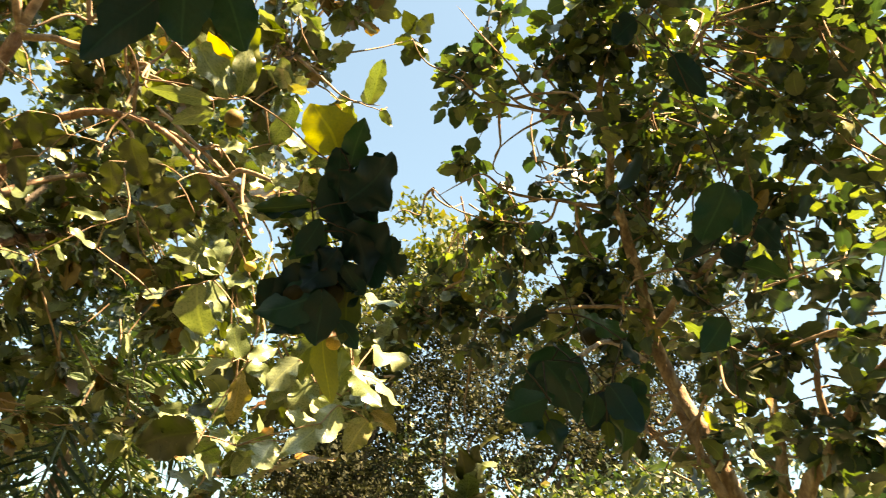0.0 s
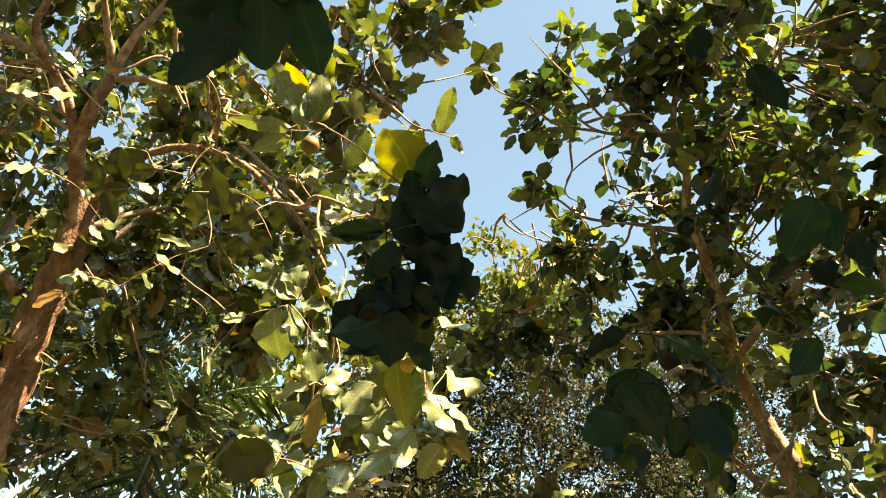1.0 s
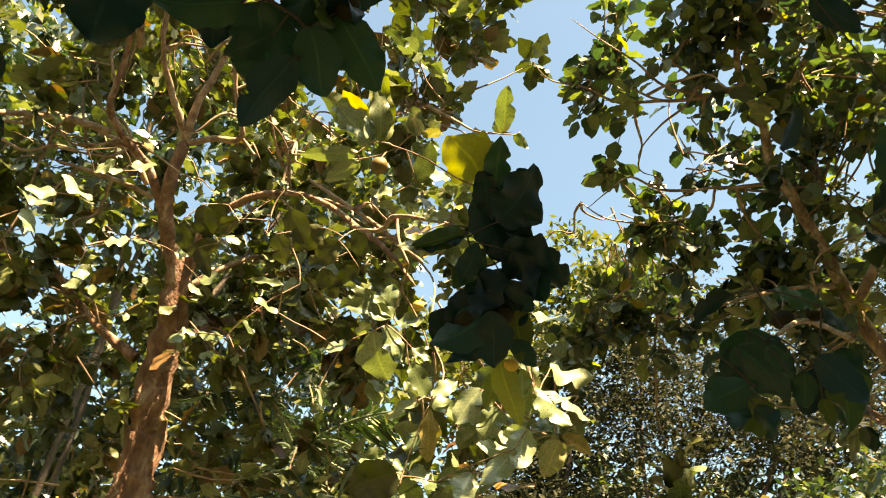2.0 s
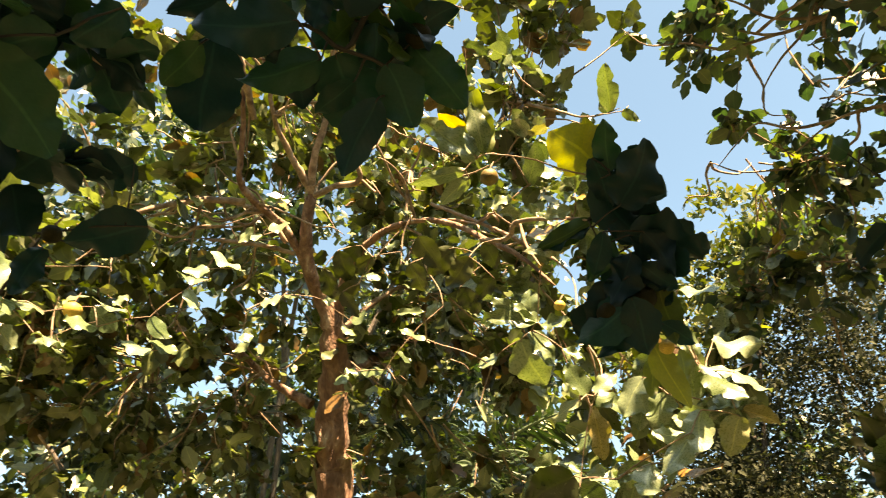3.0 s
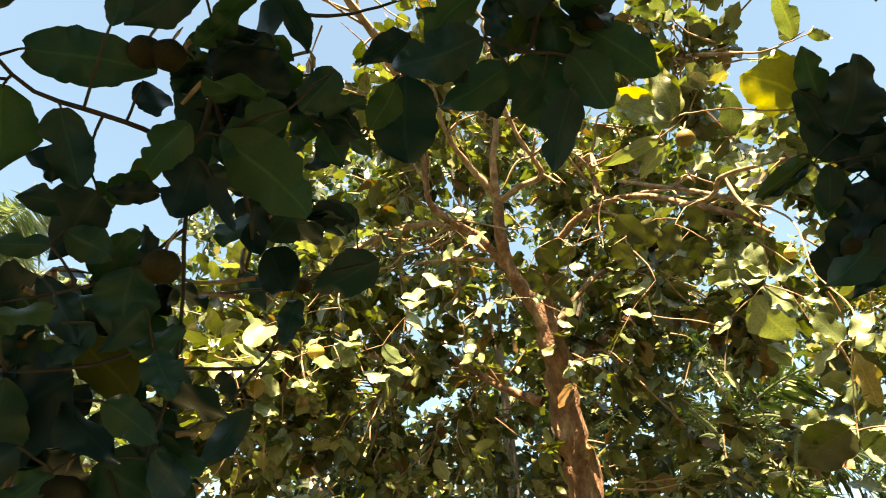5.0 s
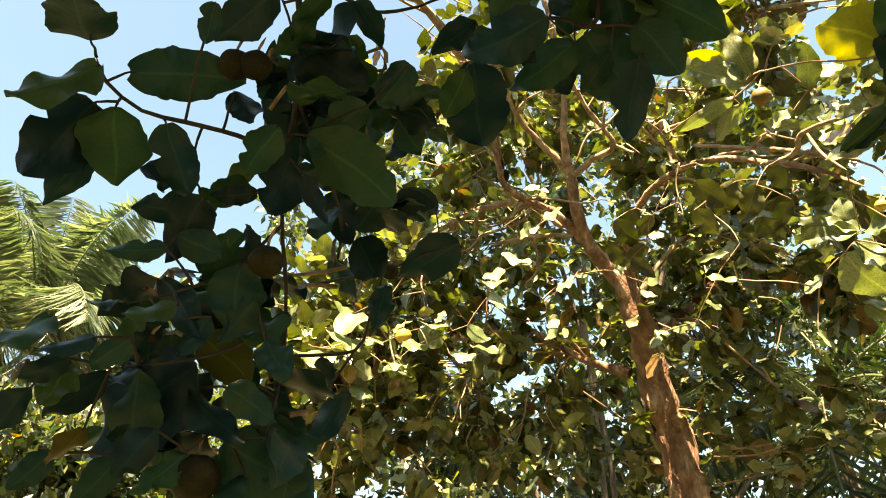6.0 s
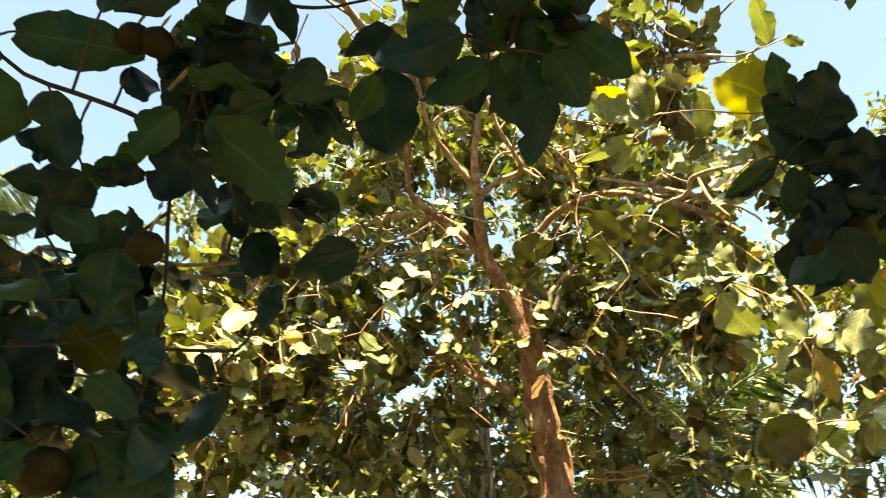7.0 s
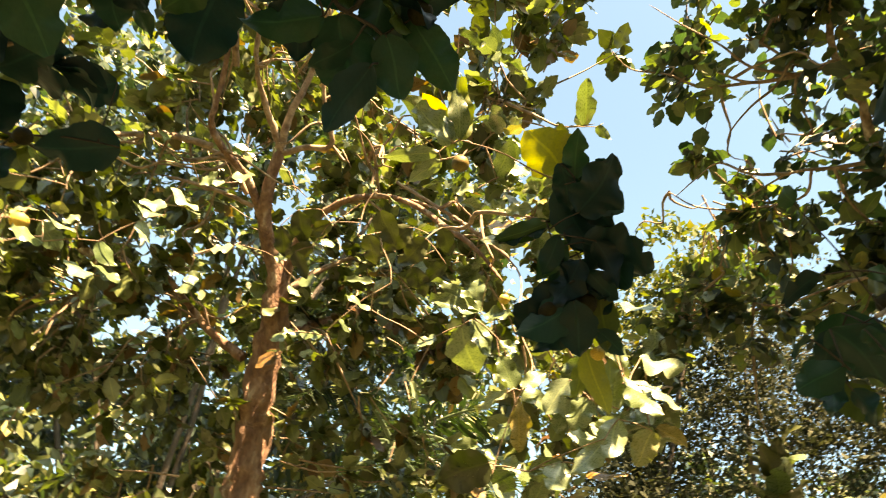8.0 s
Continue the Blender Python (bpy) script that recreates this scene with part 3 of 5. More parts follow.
limb(near_tree, "branch", [(-1.03, 0.24, 3.13, .014), (-1.11, 0.29, 2.99, .012), (-1.19, 0.32, 2.85, .010), (-1.24, 0.31, 2.73, .009), (-1.23, 0.17, 2.71, .009), (-1.24, 0.09, 2.71, .008), (-1.25, 0.00, 2.71, .007), (-1.23, -0.08, 2.74, .006), (-1.20, -0.11, 2.77, .004)])
limb(near_tree, "branch", [(-1.19, 0.32, 2.85, .009), (-1.32, 0.47, 2.74, .008), (-1.49, 0.58, 2.72, .007), (-1.64, 0.62, 2.67, .006)])
limb(near_tree, "branch", [(-1.24, 0.31, 2.73, .008), (-1.31, 0.35, 2.56, .007), (-1.34, 0.38, 2.41, .006), (-1.41, 0.41, 2.27, .005), (-1.43, 0.39, 2.10, .005)])
limb(near_tree, "branch", [(-1.31, 0.35, 2.56, .006), (-1.36, 0.26, 2.44, .006), (-1.37, 0.15, 2.36, .005), (-1.40, 0.07, 2.33, .004)])
limb(near_tree, "branch", [(-1.37, 0.38, 2.36, .006), (-1.40, 0.30, 2.28, .006), (-1.42, 0.21, 2.24, .005), (-1.46, 0.07, 2.21, .004)])
limb(near_tree, "branch", [(-1.94, 0.61, 2.79, .009), (-1.95, 0.77, 2.87, .008), (-1.95, 0.94, 2.94, .007), (-1.98, 1.08, 2.98, .004)])
limb(near_tree, "branch", [(-2.08, 0.53, 2.59, .009), (-2.11, 0.70, 2.64, .009), (-2.03, 0.88, 2.66, .009), (-1.97, 0.90, 2.74, .008), (-1.87, 0.91, 2.89, .006)])
limb(near_tree, "branch", [(-2.03, 0.88, 2.66, .007), (-2.07, 0.81, 2.54, .007), (-2.09, 0.71, 2.44, .006), (-2.06, 0.59, 2.33, .004)])
limb(near_tree, "branch", [(-1.09, 0.35, 3.19, .007), (-1.15, 0.48, 3.23, .007), (-1.14, 0.62, 3.31, .007), (-1.06, 0.78, 3.42, .006)])
limb(near_tree, "branch", [(-1.15, 0.30, 2.96, .006), (-1.21, 0.48, 3.05, .006), (-1.23, 0.59, 3.13, .005), (-1.21, 0.56, 3.16, .003)])
limb(near_tree, "branch", [(-0.62, 0.99, 3.35, .014), (-0.74, 1.00, 3.24, .012), (-0.83, 1.01, 3.13, .011), (-0.88, 0.91, 3.16, .009), (-1.04, 0.81, 3.13, .007), (-1.09, 0.78, 3.11, .005)])
limb(near_tree, "branch", [(-0.83, 1.01, 3.13, .008), (-0.76, 1.09, 3.10, .007), (-0.79, 1.14, 3.05, .005)])


def sprouts(tree, count, seed, reach=(0.4, 1.0)):
    """Thin side branches that leave the limbs and bow outwards and up."""
    rng = np.random.default_rng(seed)
    limbs = [smooth_line(np.c_[l, np.zeros(len(l))], 0.1)[:, :3] for l in LINES[tree.name][1:]]
    middle = LINES[tree.name][0][-1]
    for _ in range(count):
        line = limbs[int(rng.integers(len(limbs)))]
        k = int(rng.integers(len(line) // 3, len(line)))
        start, far = line[k], rng.uniform(*reach)
        if tree is main_tree and start[0] > -1.3:
            continue
        way = unit(rng.normal(size=3) + unit(start - middle) * 0.7 + np.array((0, 0, 0.25)))
        turn = unit(way + rng.normal(0, 0.5, 3))
        bend = rng.normal(0, 0.035, (3, 3))
        rows = [(*start, 0.010), (*(start + way * far * 0.3 + bend[0]), 0.008), (*(start + way * far * 0.55 + turn * far * 0.12 + bend[1]), 0.006), (*(start + way * far * 0.65 + turn * far * 0.3 + bend[2]), 0.0045), (*(start + way * far * 0.7 + turn * far * 0.5), 0.002)]
        limb(tree, "branch", rows)


sprouts(main_tree, 110, 71, (0.25, 0.75))
sprouts(right_tree, 26, 72, (0.3, 0.8))
sprouts(right_second_tree, 8, 73, (0.3, 0.7))

# the tree overhead, unseen above: its trunk stands behind the path, its limbs reach over it
limb(near_tree, "trunk", [(1.0, -1.6, 2.0, 0.12), (0.9, -1.4, 2.9, 0.11), (0.75, -1.15, 3.7, 0.10), (0.6, -0.9, 4.4, 0.08)])
limb(near_tree, "limb", [(0.62, -0.95, 4.3, 0.06), (0.2, -0.4, 5.0, 0.045), (-0.2, 0.1, 5.4, 0.03), (-0.45, 0.4, 5.7, 0.015)])
limb(near_tree, "limb", [(0.7, -1.1, 3.9, 0.05), (0.0, -0.9, 4.3, 0.04), (-0.5, -0.4, 4.3, 0.03), (-0.72, 0.12, 3.75, 0.018), (-0.85, 0.25, 3.3, 0.013)])
limb(near_tree, "limb", [(0.2, -0.4, 5.0, 0.03), (-0.1, 0.3, 4.7, 0.024), (-0.45, 0.75, 4.1, 0.018), (-0.65, 1.0, 3.7, 0.013)])
limb(near_tree, "limb", [(0.65, -1.0, 4.2, 0.05), (1.3, -0.4, 4.8, 0.04), (1.9, 0.2, 5.1, 0.03), (2.5, 0.6, 5.2, 0.015)])

# hanging sprays: their shade is carried by the darkened leaf colour
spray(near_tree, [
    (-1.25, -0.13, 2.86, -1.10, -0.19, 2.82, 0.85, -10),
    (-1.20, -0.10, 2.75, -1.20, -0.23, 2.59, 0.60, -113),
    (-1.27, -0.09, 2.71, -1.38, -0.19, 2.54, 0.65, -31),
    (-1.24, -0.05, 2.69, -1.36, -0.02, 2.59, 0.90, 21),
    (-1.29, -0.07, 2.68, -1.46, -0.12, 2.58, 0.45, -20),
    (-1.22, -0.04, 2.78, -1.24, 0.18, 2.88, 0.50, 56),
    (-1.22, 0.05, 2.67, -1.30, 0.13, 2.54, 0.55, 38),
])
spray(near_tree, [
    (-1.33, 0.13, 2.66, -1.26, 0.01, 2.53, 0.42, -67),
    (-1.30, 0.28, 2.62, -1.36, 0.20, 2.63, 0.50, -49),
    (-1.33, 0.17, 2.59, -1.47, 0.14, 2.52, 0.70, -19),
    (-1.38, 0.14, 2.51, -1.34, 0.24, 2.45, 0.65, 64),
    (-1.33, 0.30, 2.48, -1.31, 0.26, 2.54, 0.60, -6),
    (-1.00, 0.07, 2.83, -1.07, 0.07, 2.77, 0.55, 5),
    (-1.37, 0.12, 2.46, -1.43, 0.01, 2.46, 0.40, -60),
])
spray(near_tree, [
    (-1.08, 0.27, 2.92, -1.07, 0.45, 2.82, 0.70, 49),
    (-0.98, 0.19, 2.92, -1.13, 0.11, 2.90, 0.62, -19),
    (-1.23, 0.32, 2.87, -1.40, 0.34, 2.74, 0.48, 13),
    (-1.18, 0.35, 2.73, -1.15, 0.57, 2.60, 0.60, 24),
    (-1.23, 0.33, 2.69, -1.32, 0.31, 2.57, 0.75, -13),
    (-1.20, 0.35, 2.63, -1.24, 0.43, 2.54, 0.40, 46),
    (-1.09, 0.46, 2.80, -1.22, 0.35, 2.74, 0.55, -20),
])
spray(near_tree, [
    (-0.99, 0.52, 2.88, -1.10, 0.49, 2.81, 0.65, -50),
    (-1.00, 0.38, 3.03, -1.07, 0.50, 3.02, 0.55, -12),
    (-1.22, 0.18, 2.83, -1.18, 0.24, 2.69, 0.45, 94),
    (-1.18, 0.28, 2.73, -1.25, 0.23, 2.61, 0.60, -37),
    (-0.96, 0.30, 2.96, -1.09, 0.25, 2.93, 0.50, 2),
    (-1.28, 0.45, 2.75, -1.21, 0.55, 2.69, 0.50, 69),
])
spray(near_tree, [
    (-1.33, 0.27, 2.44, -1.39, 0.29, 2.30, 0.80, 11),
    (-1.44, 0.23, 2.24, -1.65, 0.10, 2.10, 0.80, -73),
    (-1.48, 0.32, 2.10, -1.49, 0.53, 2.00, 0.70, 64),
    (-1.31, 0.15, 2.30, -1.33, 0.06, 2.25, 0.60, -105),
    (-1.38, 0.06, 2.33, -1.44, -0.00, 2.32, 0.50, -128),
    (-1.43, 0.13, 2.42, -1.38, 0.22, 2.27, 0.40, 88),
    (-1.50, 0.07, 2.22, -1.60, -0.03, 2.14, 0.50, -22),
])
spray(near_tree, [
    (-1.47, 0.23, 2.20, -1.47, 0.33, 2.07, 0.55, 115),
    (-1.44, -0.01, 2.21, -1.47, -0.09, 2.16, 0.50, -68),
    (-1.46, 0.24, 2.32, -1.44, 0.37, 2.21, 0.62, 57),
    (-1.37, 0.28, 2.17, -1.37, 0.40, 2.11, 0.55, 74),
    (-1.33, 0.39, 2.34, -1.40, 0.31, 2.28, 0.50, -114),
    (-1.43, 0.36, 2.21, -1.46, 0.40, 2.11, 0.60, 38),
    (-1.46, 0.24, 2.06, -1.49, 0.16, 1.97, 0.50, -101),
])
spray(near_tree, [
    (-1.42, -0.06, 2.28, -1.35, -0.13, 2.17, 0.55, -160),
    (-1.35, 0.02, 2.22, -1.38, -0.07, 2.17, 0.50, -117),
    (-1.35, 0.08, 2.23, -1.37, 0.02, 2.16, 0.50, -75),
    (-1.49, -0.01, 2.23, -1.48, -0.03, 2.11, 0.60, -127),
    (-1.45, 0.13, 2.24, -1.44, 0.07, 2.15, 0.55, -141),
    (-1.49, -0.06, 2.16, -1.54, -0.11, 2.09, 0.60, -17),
    (-1.51, 0.05, 2.10, -1.57, 0.00, 2.03, 0.60, -2),
])
spray(near_tree, [
    (-1.44, 0.17, 2.09, -1.44, 0.10, 1.99, 0.60, -76),
    (-1.54, 0.13, 2.06, -1.58, 0.06, 1.97, 0.60, -55),
    (-1.58, 0.01, 2.07, -1.61, -0.05, 2.00, 0.60, -67),
    (-1.37, 0.23, 2.32, -1.41, 0.19, 2.23, 0.55, -78),
    (-1.30, 0.30, 2.34, -1.42, 0.27, 2.30, 0.50, -41),
    (-1.37, 0.13, 2.30, -1.50, 0.12, 2.26, 0.50, 27),
    (-1.36, 0.35, 2.29, -1.28, 0.38, 2.16, 0.50, 135),
])
spray(near_tree, [
    (-1.48, 0.37, 2.03, -1.49, 0.30, 1.96, 0.60, -117),
])
spray(near_tree, [
    (-1.69, 1.02, 3.16, -1.85, 0.98, 3.13, 0.85, -37),
    (-1.69, 1.12, 2.97, -1.87, 0.98, 2.91, 0.70, -38),
    (-2.11, 0.90, 2.54, -2.20, 0.79, 2.36, 0.42, -64),
    (-1.86, 0.92, 2.84, -1.90, 0.89, 2.68, 0.50, -43),
    (-2.10, 0.81, 3.05, -2.16, 0.93, 2.96, 0.50, 37),
    (-1.53, 0.71, 3.31, -1.63, 0.78, 3.25, 0.60, -40),
    (-1.55, 0.85, 3.23, -1.68, 0.82, 3.23, 0.50, -69),
])
spray(near_tree, [
    (-2.06, 0.65, 2.60, -2.13, 0.66, 2.48, 0.50, 1),
    (-2.09, 0.78, 2.64, -2.15, 0.85, 2.57, 0.50, 31),
])
spray(near_tree, [
    (-1.15, 0.84, 3.22, -1.29, 0.96, 3.01, 0.72, 1),
    (-1.11, 0.78, 3.11, -1.24, 0.78, 3.02, 0.60, -29),
    (-0.82, 0.83, 3.05, -0.99, 0.67, 2.97, 0.55, -45),
    (-0.85, 0.95, 3.05, -1.05, 0.89, 3.01, 0.55, -55),
    (-0.86, 1.01, 3.13, -0.91, 1.23, 2.98, 0.70, 18),
    (-0.75, 1.09, 3.10, -0.74, 1.22, 2.95, 0.65, 20),
    (-0.70, 1.13, 3.19, -0.66, 1.32, 3.08, 0.60, 42),
])
spray(near_tree, [
    (-0.76, 1.07, 2.96, -0.91, 1.13, 2.84, 0.55, -15),
    (-0.79, 0.83, 3.22, -0.97, 0.74, 3.14, 0.62, -5),
    (-0.78, 0.87, 3.20, -0.84, 0.88, 3.08, 0.60, -2),
    (-0.98, 0.73, 3.15, -1.14, 0.69, 3.16, 0.50, -26),
    (-0.80, 1.01, 3.23, -0.81, 1.15, 3.16, 0.60, 38),
    (-0.67, 1.01, 3.22, -0.70, 1.18, 3.21, 0.60, -31),
    (-0.83, 1.06, 3.06, -0.97, 1.06, 3.01, 0.50, -19),
])
# dark cluster: shaded copy of this tree's leaf colour, shade painted in
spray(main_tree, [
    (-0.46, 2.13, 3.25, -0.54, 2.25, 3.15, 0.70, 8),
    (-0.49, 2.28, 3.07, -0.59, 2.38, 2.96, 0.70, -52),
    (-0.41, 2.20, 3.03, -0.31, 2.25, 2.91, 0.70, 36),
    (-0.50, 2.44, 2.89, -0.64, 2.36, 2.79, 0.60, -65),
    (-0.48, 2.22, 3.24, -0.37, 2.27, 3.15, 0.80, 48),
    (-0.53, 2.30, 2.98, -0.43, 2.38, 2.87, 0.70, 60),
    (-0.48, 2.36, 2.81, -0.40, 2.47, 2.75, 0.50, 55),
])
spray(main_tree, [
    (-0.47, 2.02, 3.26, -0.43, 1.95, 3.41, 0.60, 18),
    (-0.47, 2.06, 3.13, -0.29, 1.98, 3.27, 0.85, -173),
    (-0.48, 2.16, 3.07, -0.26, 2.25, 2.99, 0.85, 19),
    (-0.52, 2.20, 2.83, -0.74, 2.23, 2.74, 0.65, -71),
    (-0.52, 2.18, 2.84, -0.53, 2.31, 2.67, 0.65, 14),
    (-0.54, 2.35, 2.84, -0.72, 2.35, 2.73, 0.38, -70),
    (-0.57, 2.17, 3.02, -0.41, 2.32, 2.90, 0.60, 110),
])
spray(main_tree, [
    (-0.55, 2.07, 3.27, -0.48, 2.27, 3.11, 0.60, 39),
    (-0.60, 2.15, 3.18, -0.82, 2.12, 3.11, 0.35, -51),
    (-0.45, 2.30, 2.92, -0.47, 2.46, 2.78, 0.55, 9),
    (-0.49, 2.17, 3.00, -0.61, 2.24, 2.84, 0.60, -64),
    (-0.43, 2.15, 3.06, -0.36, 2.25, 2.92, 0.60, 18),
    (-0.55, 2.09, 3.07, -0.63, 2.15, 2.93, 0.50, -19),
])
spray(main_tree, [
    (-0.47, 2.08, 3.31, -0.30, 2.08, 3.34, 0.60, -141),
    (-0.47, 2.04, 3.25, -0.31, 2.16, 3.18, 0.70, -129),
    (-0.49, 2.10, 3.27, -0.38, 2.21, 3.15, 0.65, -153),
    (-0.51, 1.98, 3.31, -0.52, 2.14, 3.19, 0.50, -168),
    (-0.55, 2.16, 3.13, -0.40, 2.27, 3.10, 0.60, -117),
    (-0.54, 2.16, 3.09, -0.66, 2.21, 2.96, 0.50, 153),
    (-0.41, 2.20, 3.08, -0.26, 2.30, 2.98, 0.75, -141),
], "shaded")
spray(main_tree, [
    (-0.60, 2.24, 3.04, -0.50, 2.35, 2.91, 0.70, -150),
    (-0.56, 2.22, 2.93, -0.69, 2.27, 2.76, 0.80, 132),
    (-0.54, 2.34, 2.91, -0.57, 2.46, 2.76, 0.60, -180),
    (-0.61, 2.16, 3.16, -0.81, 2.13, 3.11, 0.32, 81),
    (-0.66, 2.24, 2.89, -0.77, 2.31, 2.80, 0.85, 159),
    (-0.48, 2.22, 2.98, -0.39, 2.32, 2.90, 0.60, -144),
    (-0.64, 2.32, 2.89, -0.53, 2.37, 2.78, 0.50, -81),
], "shaded")
spray(main_tree, [
    (-0.88, 1.88, 3.44, -0.84, 1.74, 3.63, 0.45, -29),
    (-0.95, 1.91, 3.54, -1.00, 1.72, 3.62, 0.35, -26),
    (-0.55, 2.13, 3.41, -0.63, 1.95, 3.48, 1.00, -38),
    (-0.54, 2.15, 3.44, -0.54, 2.05, 3.57, 0.50, -22),
    (-0.55, 2.47, 2.79, -0.51, 2.63, 2.61, 0.42, 25),
    (-0.49, 2.60, 2.81, -0.49, 2.62, 2.66, 0.50, -12),
    (-0.60, 2.62, 2.81, -0.66, 2.69, 2.68, 0.45, -11),
], "yellow")
spray(main_tree, [
    (-0.93, 1.92, 3.51, -1.10, 1.80, 3.66, 0.45, -42),
    (-0.97, 1.88, 3.40, -1.20, 1.83, 3.39, 0.25, -54),
    (-0.97, 1.91, 3.38, -1.12, 1.92, 3.31, 0.42, -32),
    (-0.79, 2.05, 3.36, -0.71, 2.00, 3.49, 0.50, 43),
    (-0.71, 2.21, 3.16, -0.88, 2.11, 3.10, 0.34, -69),
    (-0.85, 1.70, 3.87, -0.76, 1.77, 3.80, 0.35, 10),
], "light")
# rosettes in the sun: part of their brightness is in the paler leaf colour
spray(main_tree, [
    (-0.97, 2.86, 2.83, -1.02, 2.78, 2.97, 0.62, 99),
    (-0.92, 2.81, 2.81, -0.82, 2.83, 2.90, 0.55, -87),
    (-0.94, 2.87, 2.82, -0.79, 2.93, 2.75, 0.45, -78),
    (-0.94, 2.82, 2.76, -0.93, 2.95, 2.56, 0.40, -126),
    (-0.99, 2.83, 2.80, -1.16, 2.83, 2.77, 0.35, 63),
    (-0.98, 2.80, 2.81, -1.04, 2.76, 2.85, 0.50, 147),
    (-1.05, 2.89, 2.52, -1.14, 2.85, 2.59, 0.38, 66),
], "light")
spray(main_tree, [
    (-1.05, 2.94, 2.53, -0.93, 2.99, 2.49, 0.60, -72),
    (-0.91, 2.91, 2.47, -0.83, 2.92, 2.47, 0.60, -75),
    (-1.08, 2.94, 2.50, -1.02, 3.05, 2.34, 0.70, -90),
    (-1.06, 2.94, 2.51, -1.15, 2.91, 2.51, 0.55, 69),
    (-1.06, 2.88, 2.46, -0.98, 2.97, 2.41, 0.70, -129),
    (-1.19, 2.89, 2.52, -1.30, 2.83, 2.44, 0.75, 87),
], "light")
spray(main_tree, [
    (-1.05, 2.60, 3.09, -1.27, 2.48, 3.14, 0.28, 72),
    (-1.10, 2.62, 3.15, -1.20, 2.47, 3.23, 0.25, 99),
    (-1.05, 2.61, 3.10, -1.16, 2.53, 3.19, 0.40, 75),
    (-1.04, 2.61, 3.08, -0.89, 2.62, 3.06, 0.48, -81),
    (-1.08, 2.62, 3.15, -1.06, 2.57, 3.25, 0.80, -174),
    (-1.10, 2.64, 3.08, -1.04, 2.71, 2.90, 0.50, -90),
    (-1.16, 2.65, 3.06, -1.12, 2.76, 2.87, 0.85, -150),
], "light")
spray(main_tree, [
    (-0.99, 2.69, 2.99, -0.90, 2.73, 2.92, 0.40, -81),
    (-1.27, 2.63, 3.01, -1.37, 2.62, 2.97, 0.60, 84),
    (-1.53, 2.46, 3.09, -1.63, 2.36, 3.13, 0.35, 75),
    (-0.93, 2.97, 2.49, -0.75, 3.02, 2.51, 0.60, -114),
    (-1.46, 2.34, 3.15, -1.60, 2.29, 3.17, 0.20, 57),
    (-1.38, 2.65, 2.81, -1.38, 2.73, 2.72, 0.40, -108),
    (-1.14, 2.88, 2.60, -1.24, 2.82, 2.56, 0.40, 117),
], "light")
# leaves before the limbs: shade from above is put into their olive colour
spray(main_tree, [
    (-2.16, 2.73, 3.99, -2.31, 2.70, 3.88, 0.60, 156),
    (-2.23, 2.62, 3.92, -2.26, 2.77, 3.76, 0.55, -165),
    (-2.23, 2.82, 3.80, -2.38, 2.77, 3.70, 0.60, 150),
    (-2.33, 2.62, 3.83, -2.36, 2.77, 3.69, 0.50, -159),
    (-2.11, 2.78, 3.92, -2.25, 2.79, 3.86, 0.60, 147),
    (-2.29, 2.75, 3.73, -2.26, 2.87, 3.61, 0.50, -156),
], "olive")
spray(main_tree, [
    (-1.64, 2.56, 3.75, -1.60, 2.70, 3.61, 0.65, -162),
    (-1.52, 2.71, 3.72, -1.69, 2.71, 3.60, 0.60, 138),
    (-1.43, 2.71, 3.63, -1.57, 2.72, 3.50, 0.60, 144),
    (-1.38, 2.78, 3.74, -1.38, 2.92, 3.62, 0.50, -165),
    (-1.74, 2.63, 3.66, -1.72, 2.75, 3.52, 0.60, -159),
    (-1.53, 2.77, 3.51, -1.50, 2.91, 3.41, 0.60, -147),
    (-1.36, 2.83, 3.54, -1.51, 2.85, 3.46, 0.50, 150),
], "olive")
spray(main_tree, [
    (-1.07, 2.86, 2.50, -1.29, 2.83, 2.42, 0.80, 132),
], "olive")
spray(main_tree, [
    (-0.86, 1.77, 3.32, -0.96, 1.62, 3.42, 0.58, 96),
    (-0.84, 1.72, 3.29, -0.84, 1.67, 3.38, 0.40, 138),
    (-0.83, 1.77, 3.33, -0.80, 1.64, 3.46, 0.42, 168),
], "light")
spray(main_tree, [
    (-0.86, 2.04, 3.32, -0.98, 2.04, 3.33, 0.50, 81),
    (-0.76, 2.06, 3.39, -0.67, 2.11, 3.45, 0.50, -78),
    (-0.68, 2.16, 3.27, -0.79, 2.13, 3.25, 0.50, 96),
    (-0.76, 2.17, 3.22, -0.87, 2.15, 3.21, 0.60, 75),
], "light")
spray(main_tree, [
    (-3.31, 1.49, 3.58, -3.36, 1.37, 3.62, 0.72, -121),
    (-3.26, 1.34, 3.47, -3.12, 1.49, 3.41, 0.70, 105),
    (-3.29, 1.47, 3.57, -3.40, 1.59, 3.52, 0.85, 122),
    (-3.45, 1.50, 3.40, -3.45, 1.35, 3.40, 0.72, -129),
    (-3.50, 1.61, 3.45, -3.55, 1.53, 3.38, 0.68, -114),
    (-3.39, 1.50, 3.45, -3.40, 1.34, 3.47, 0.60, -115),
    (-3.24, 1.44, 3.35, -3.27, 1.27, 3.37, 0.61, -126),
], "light")
